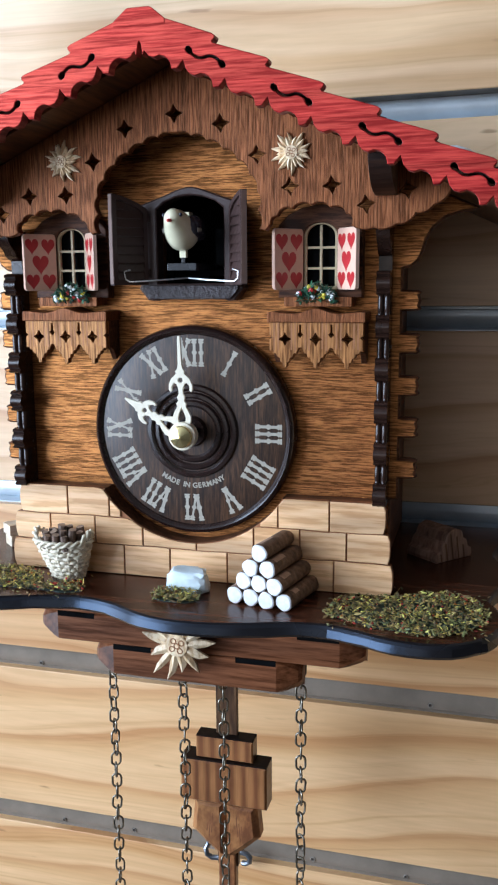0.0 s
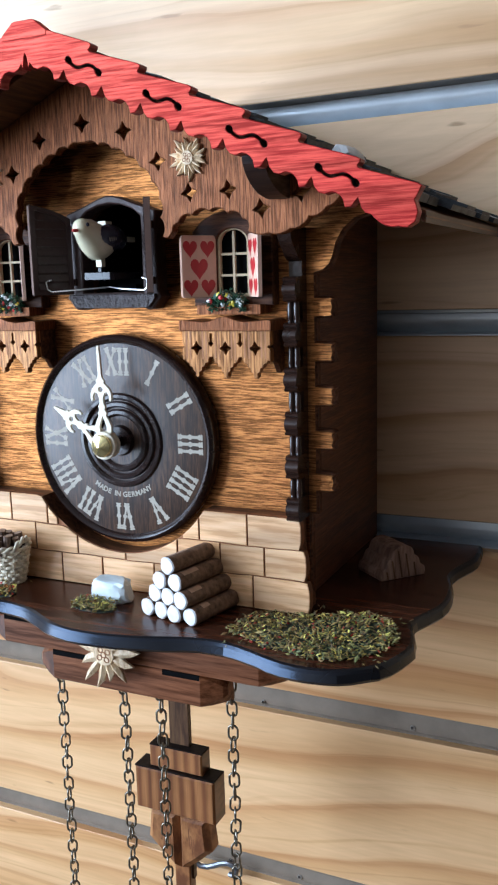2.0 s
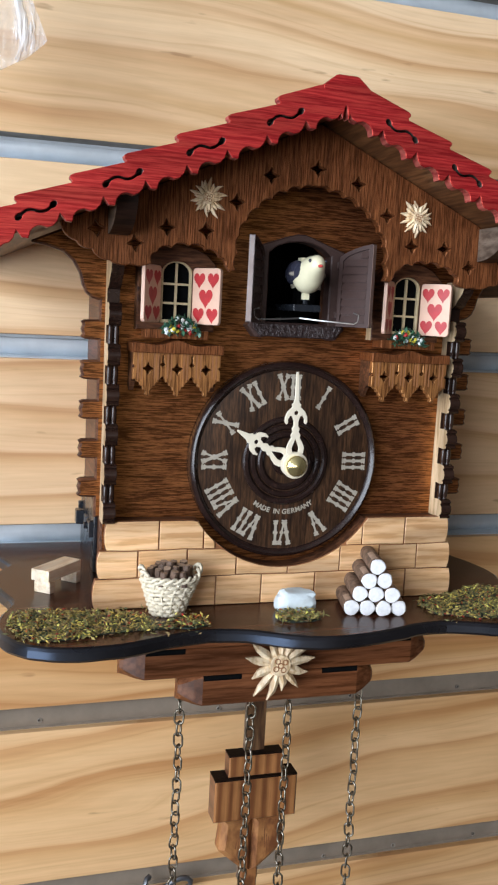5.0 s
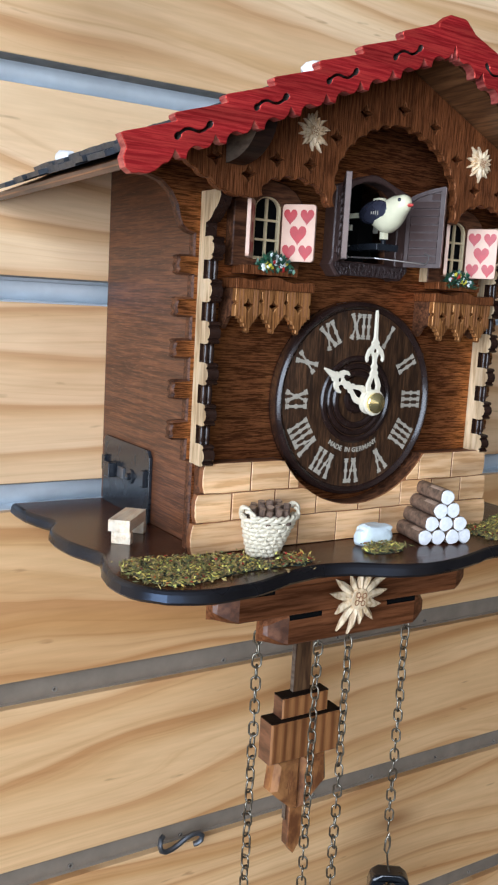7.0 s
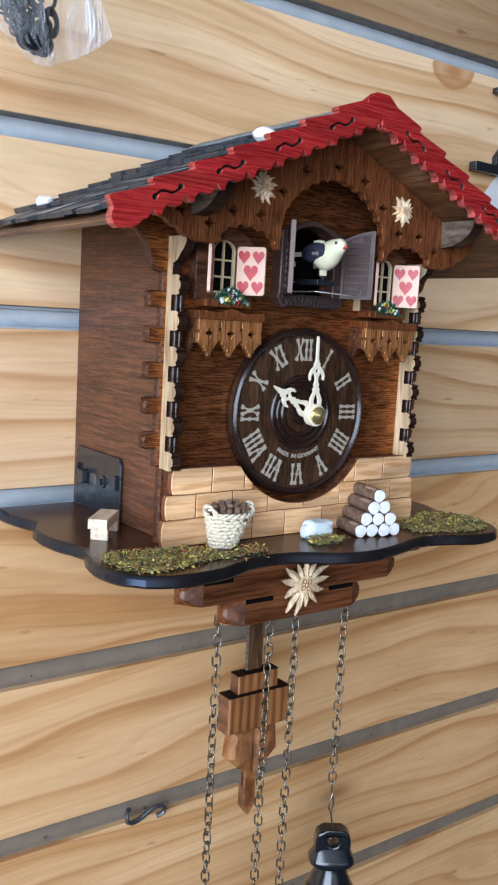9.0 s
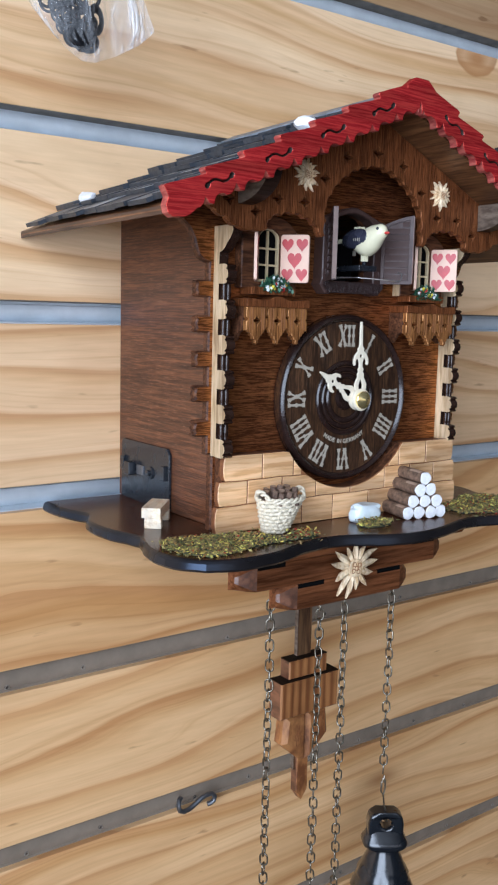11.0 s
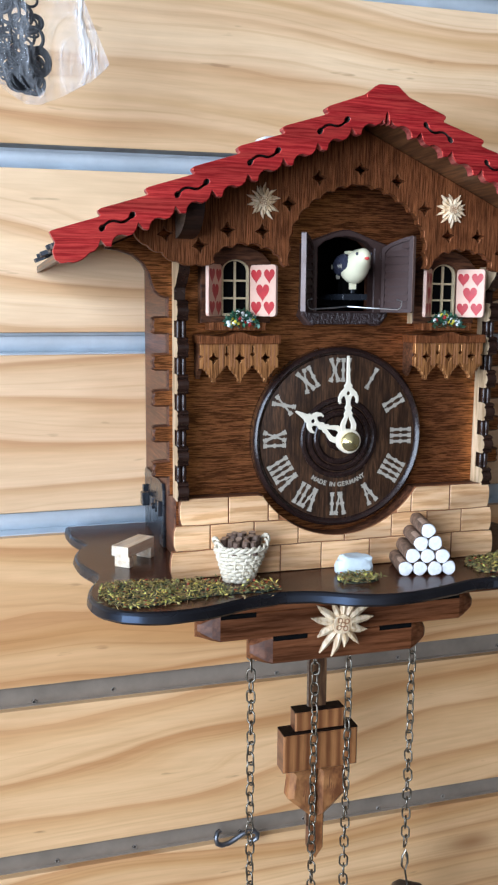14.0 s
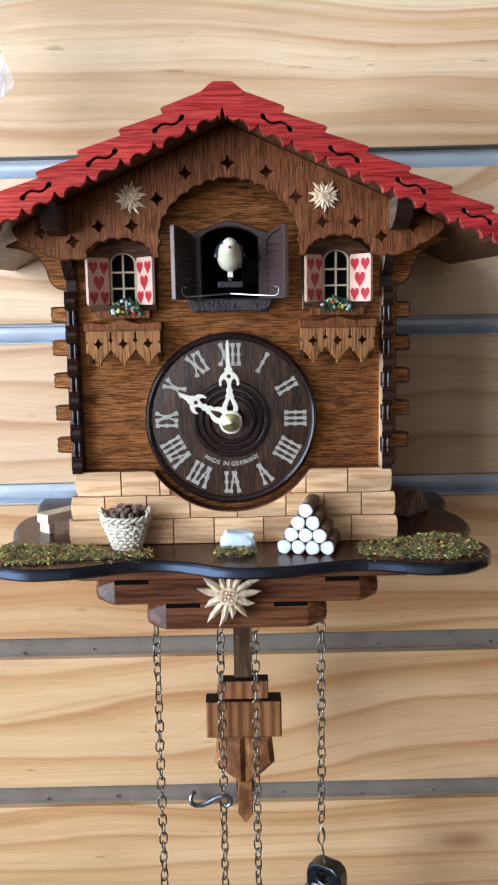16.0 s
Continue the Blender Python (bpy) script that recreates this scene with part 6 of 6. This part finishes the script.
def pendulum():
    ob = thing("pendulum", "brown wooden leaf pendulum of stacked planks behind the chains", "pendulum", (3.5, 30, -228))

    def sided(bm, cut):
        bm.normal_update()
        for f in bm.faces:
            if abs(f.normal.x) > cut:
                f.material_index = 1
        return bm

    part("rod", sided(box(-4.9, 4.9, -1.4, 1.4, 18, 150), 0.9), ["rod", "purlin"], ob, "flat brown wooden rod with bare edges", bevel=0.3)
    part("cap_plank", sided(prism([(-13.2, 73.2), (13.2, 73.2), (13.2, 83.4), (-13.2, 83.4)], -5.8, 2.0, "y", (), None, 0.7), 0.9), ["zebra", "logend"], ob, "striped brown plank", smooth=0)
    part("wide_plank", sided(prism([(-20, 52.6), (20, 52.6), (20, 73), (-20, 73)], -8.0, 2.4, "y", (), None, 0.9), 0.9), ["zebra", "logend"], ob, "striped brown plank", smooth=0)
    for side in (-1, 1):   # the leaf: two swelling lobes with a furrow between
        half = [(0.15, 52.4), (14.6, 52.4), (15.4, 44), (16.2, 36.6), (9.5, 30.4), (3.6, 25.4), (0.15, 24.6)]
        lobe = part("leaf_lobe", prism([(side * x, z) for x, z in half], -6.4, 2.0, "y", (), None, 2.6), ["leafwood"], ob, "blotched orange-brown carved lobe", smooth=0)
        for x, z0, z1 in ((6.2, 36.5, 47), (7.4, 34, 44), (8.4, 37.5, 42.5)):
            part("scorched_vein", prism([(side * (x - 0.22), z0), (side * (x + 0.3), z0 + 0.6), (side * (x - 0.5), z1), (side * (x - 0.9), z1 - 0.8)], -6.44, -6.0), "scorch", lobe)
    part("tail", sided(prism([(-4.0, 27), (4.0, 27), (4.0, 5.6), (0, 0), (-4.0, 5.6)], -3.4, 1.4, "y", (), None, 0.5), 0.9), ["leafwood", "logend"], ob, smooth=0)
    for z, w, y, back in ((73.1, 20.0, -8.0, 2.4), (83.5, 13.2, -5.8, 2.0), (52.5, 15.0, -6.6, 2.1)):
        part("burnt_edge", prism([(-w, y + 0.5), (w, y + 0.5), (w, back), (-w, back)], z - 0.4, z + 0.25, "z"), "flute", ob, "scorched top edge")


pendulum()

# ---- things on the wall ----
hook = thing("s_hook", "bent grey steel hook resting in a wall slot", "hook", (-18.5, 102, -258))
part("wire", tube([(-9.8, 0.5, 4.6), (-11.8, -0.6, 4.2), (-13.0, -2.0, 1.6), (-12.2, -2.4, -1.6), (-9.4, -2.2, -3.2), (-5.2, -2, -2.8), (-1.0, -2, -0.9), (3.2, -2, 1.5), (7.2, -2.2, 2.9), (10.8, -2.4, 2.7), (12.9, -2.6, 0.6), (12.5, -2.4, -2.0), (10.2, -2.0, -3.6), (8.2, -1.4, -3.9)], 1.5, 8), "hooksteel", hook)


def bag():
    ob = thing("plastic_bag", "clear plastic bag of black rubber rings hung on a peg", "bag", (-136, 18, 137))
    rng = random.Random(2)
    table = ((1, 3, 9), (5, -4, 18), (12, -11.5, 30), (19, -18, 37.5), (27, -23, 34.5), (42, -27, 28), (62, -27, 20), (95, -13, 9), (124, -3, 3))

    def reach(z):   # the bag hangs by one point; its empty corner juts out to one side
        for (za, la, ra), (zb, lb, rb) in zip(table, table[1:]):
            if z <= zb:
                f = max(0.0, (z - za) / (zb - za))
                return la + (lb - la) * f, ra + (rb - ra) * f
        return -3, 3

    bm = bmesh.new()
    n, rows = 88, 64
    rings = []
    for j in range(rows + 1):
        z = 1 + 123 * (j / rows) ** 1.25
        lo, hi = reach(z)
        ring = []
        for i in range(n):
            a = 2 * math.pi * i / n
            u = 0.5 - 0.5 * math.cos(a)          # 0 at the full side, 1 at the empty corner
            x = lo + (hi - lo) * u
            full = max(0.0, min(1.0, (17 - x) / 12)) * min(1, z / 12) * (1 - 0.55 * z / 124)
            thick = 0.5 + 8.2 * full * math.sqrt(max(0, 1 - ((x - lo) / max(1.0, 21 - lo) * 2 - 1) ** 2)) if x < 21 else 0.5
            side = 1 if math.sin(a) >= 0 else -1
            crease = 1.5 * noise.noise(Vector((x * 0.13 + z * 0.09, side * 3.0, z * 0.05))) + 0.9 * abs(noise.noise(Vector((x * 0.3 - z * 0.2, side * 7.0, z * 0.1))))
            ring.append(bm.verts.new(Vector((x, side * abs(math.sin(a)) ** 0.4 * thick + crease + 2.2 * math.sin(z * 0.05), z)) * MM))
        rings.append(ring)
    for p, q in zip(rings, rings[1:]):
        for i in range(n):
            bm.faces.new((p[i - 1], p[i], q[i], q[i - 1]))
    bm.faces.new(rings[0])
    part("film", bm, "film", ob, "crumpled clear plastic film", smooth=60)

    def ring_mesh(big, small, flat):
        bm = tube([(big * math.cos(t), big * math.sin(t), 0) for t in [i * math.pi / 12 for i in range(24)]], small, 8, True)
        for v in bm.verts:
            v.co.z *= flat
        me = bpy.data.meshes.new("rubber_ring")
        bmesh.ops.recalc_face_normals(bm, faces=bm.faces)
        bm.to_mesh(me)
        bm.free()
        me.materials.append(MAT["rubber"])
        me.shade_smooth()
        return me

    thin, fat = ring_mesh(8, 1.35, 1.0), ring_mesh(4.4, 1.9, 0.28)
    for i in range(150):
        z = 9 + rng.random() ** 1.2 * 60
        k = rng.uniform(0.32, 0.56)
        lo, hi = reach(z - 3)
        lo, hi = lo + 8 * k + 1.5, min(7, hi - 8 * k - 2)
        x = rng.uniform(lo, max(lo + 0.5, hi))
        part("rubber_ring", None, None, ob, m=pose(x * MM, (rng.uniform(-3, 3) + 2.2 * math.sin(z * 0.05)) * MM, z * MM, 90 + rng.gauss(0, 22), rng.gauss(0, 22), rng.gauss(0, 10)) @ Matrix.Scale(k, 4), mesh=thin)
    for x, y, z, rx, rz, k in ((5.4, -1.8, 12.0, 84, 36, 0.95), (9.0, -0.8, 17.5, 94, 32, 0.95), (1.6, -2.4, 10.2, 78, 30, 0.75)):
        part("flat_ring", None, None, ob, m=pose(x * MM, y * MM, z * MM, rx, 0, rz) @ Matrix.Scale(k, 4), mesh=fat)
    part("peg", tube([(0, 90, 126), (0, 84, 123), (0, -4, 118), (0, -8, 121)], 1.5, 8), "strip", ob, "grey metal peg")


bag()

note = thing("paper_note", "white paper sheet pinned askew on the boards", "paper", (268, 104.4, 145))
part("sheet", box(-26, 26, -0.35, 0.0, -26, 26), "paper", note, m=pose(0, 0, 0, 0, 42, 0) @ pose(10 * MM, 0, 10 * MM))
peg = thing("black_hook", "black metal hook fixed in a wall slot", "hook", (245, 100, 160))
part("arm", box(-19, 20, -3, 4, -3.2, 3.2), "black", peg, bevel=1.0)
part("upper_arm", box(-2, 22, -2, 3, 52.5, 56.5), "black", peg, bevel=0.8)
part("plate", prism([(6, -3), (26, -3), (26, 58), (18, 58), (14, 20), (6, 10)], 0, 4.6), "black", peg, bevel=0.6)
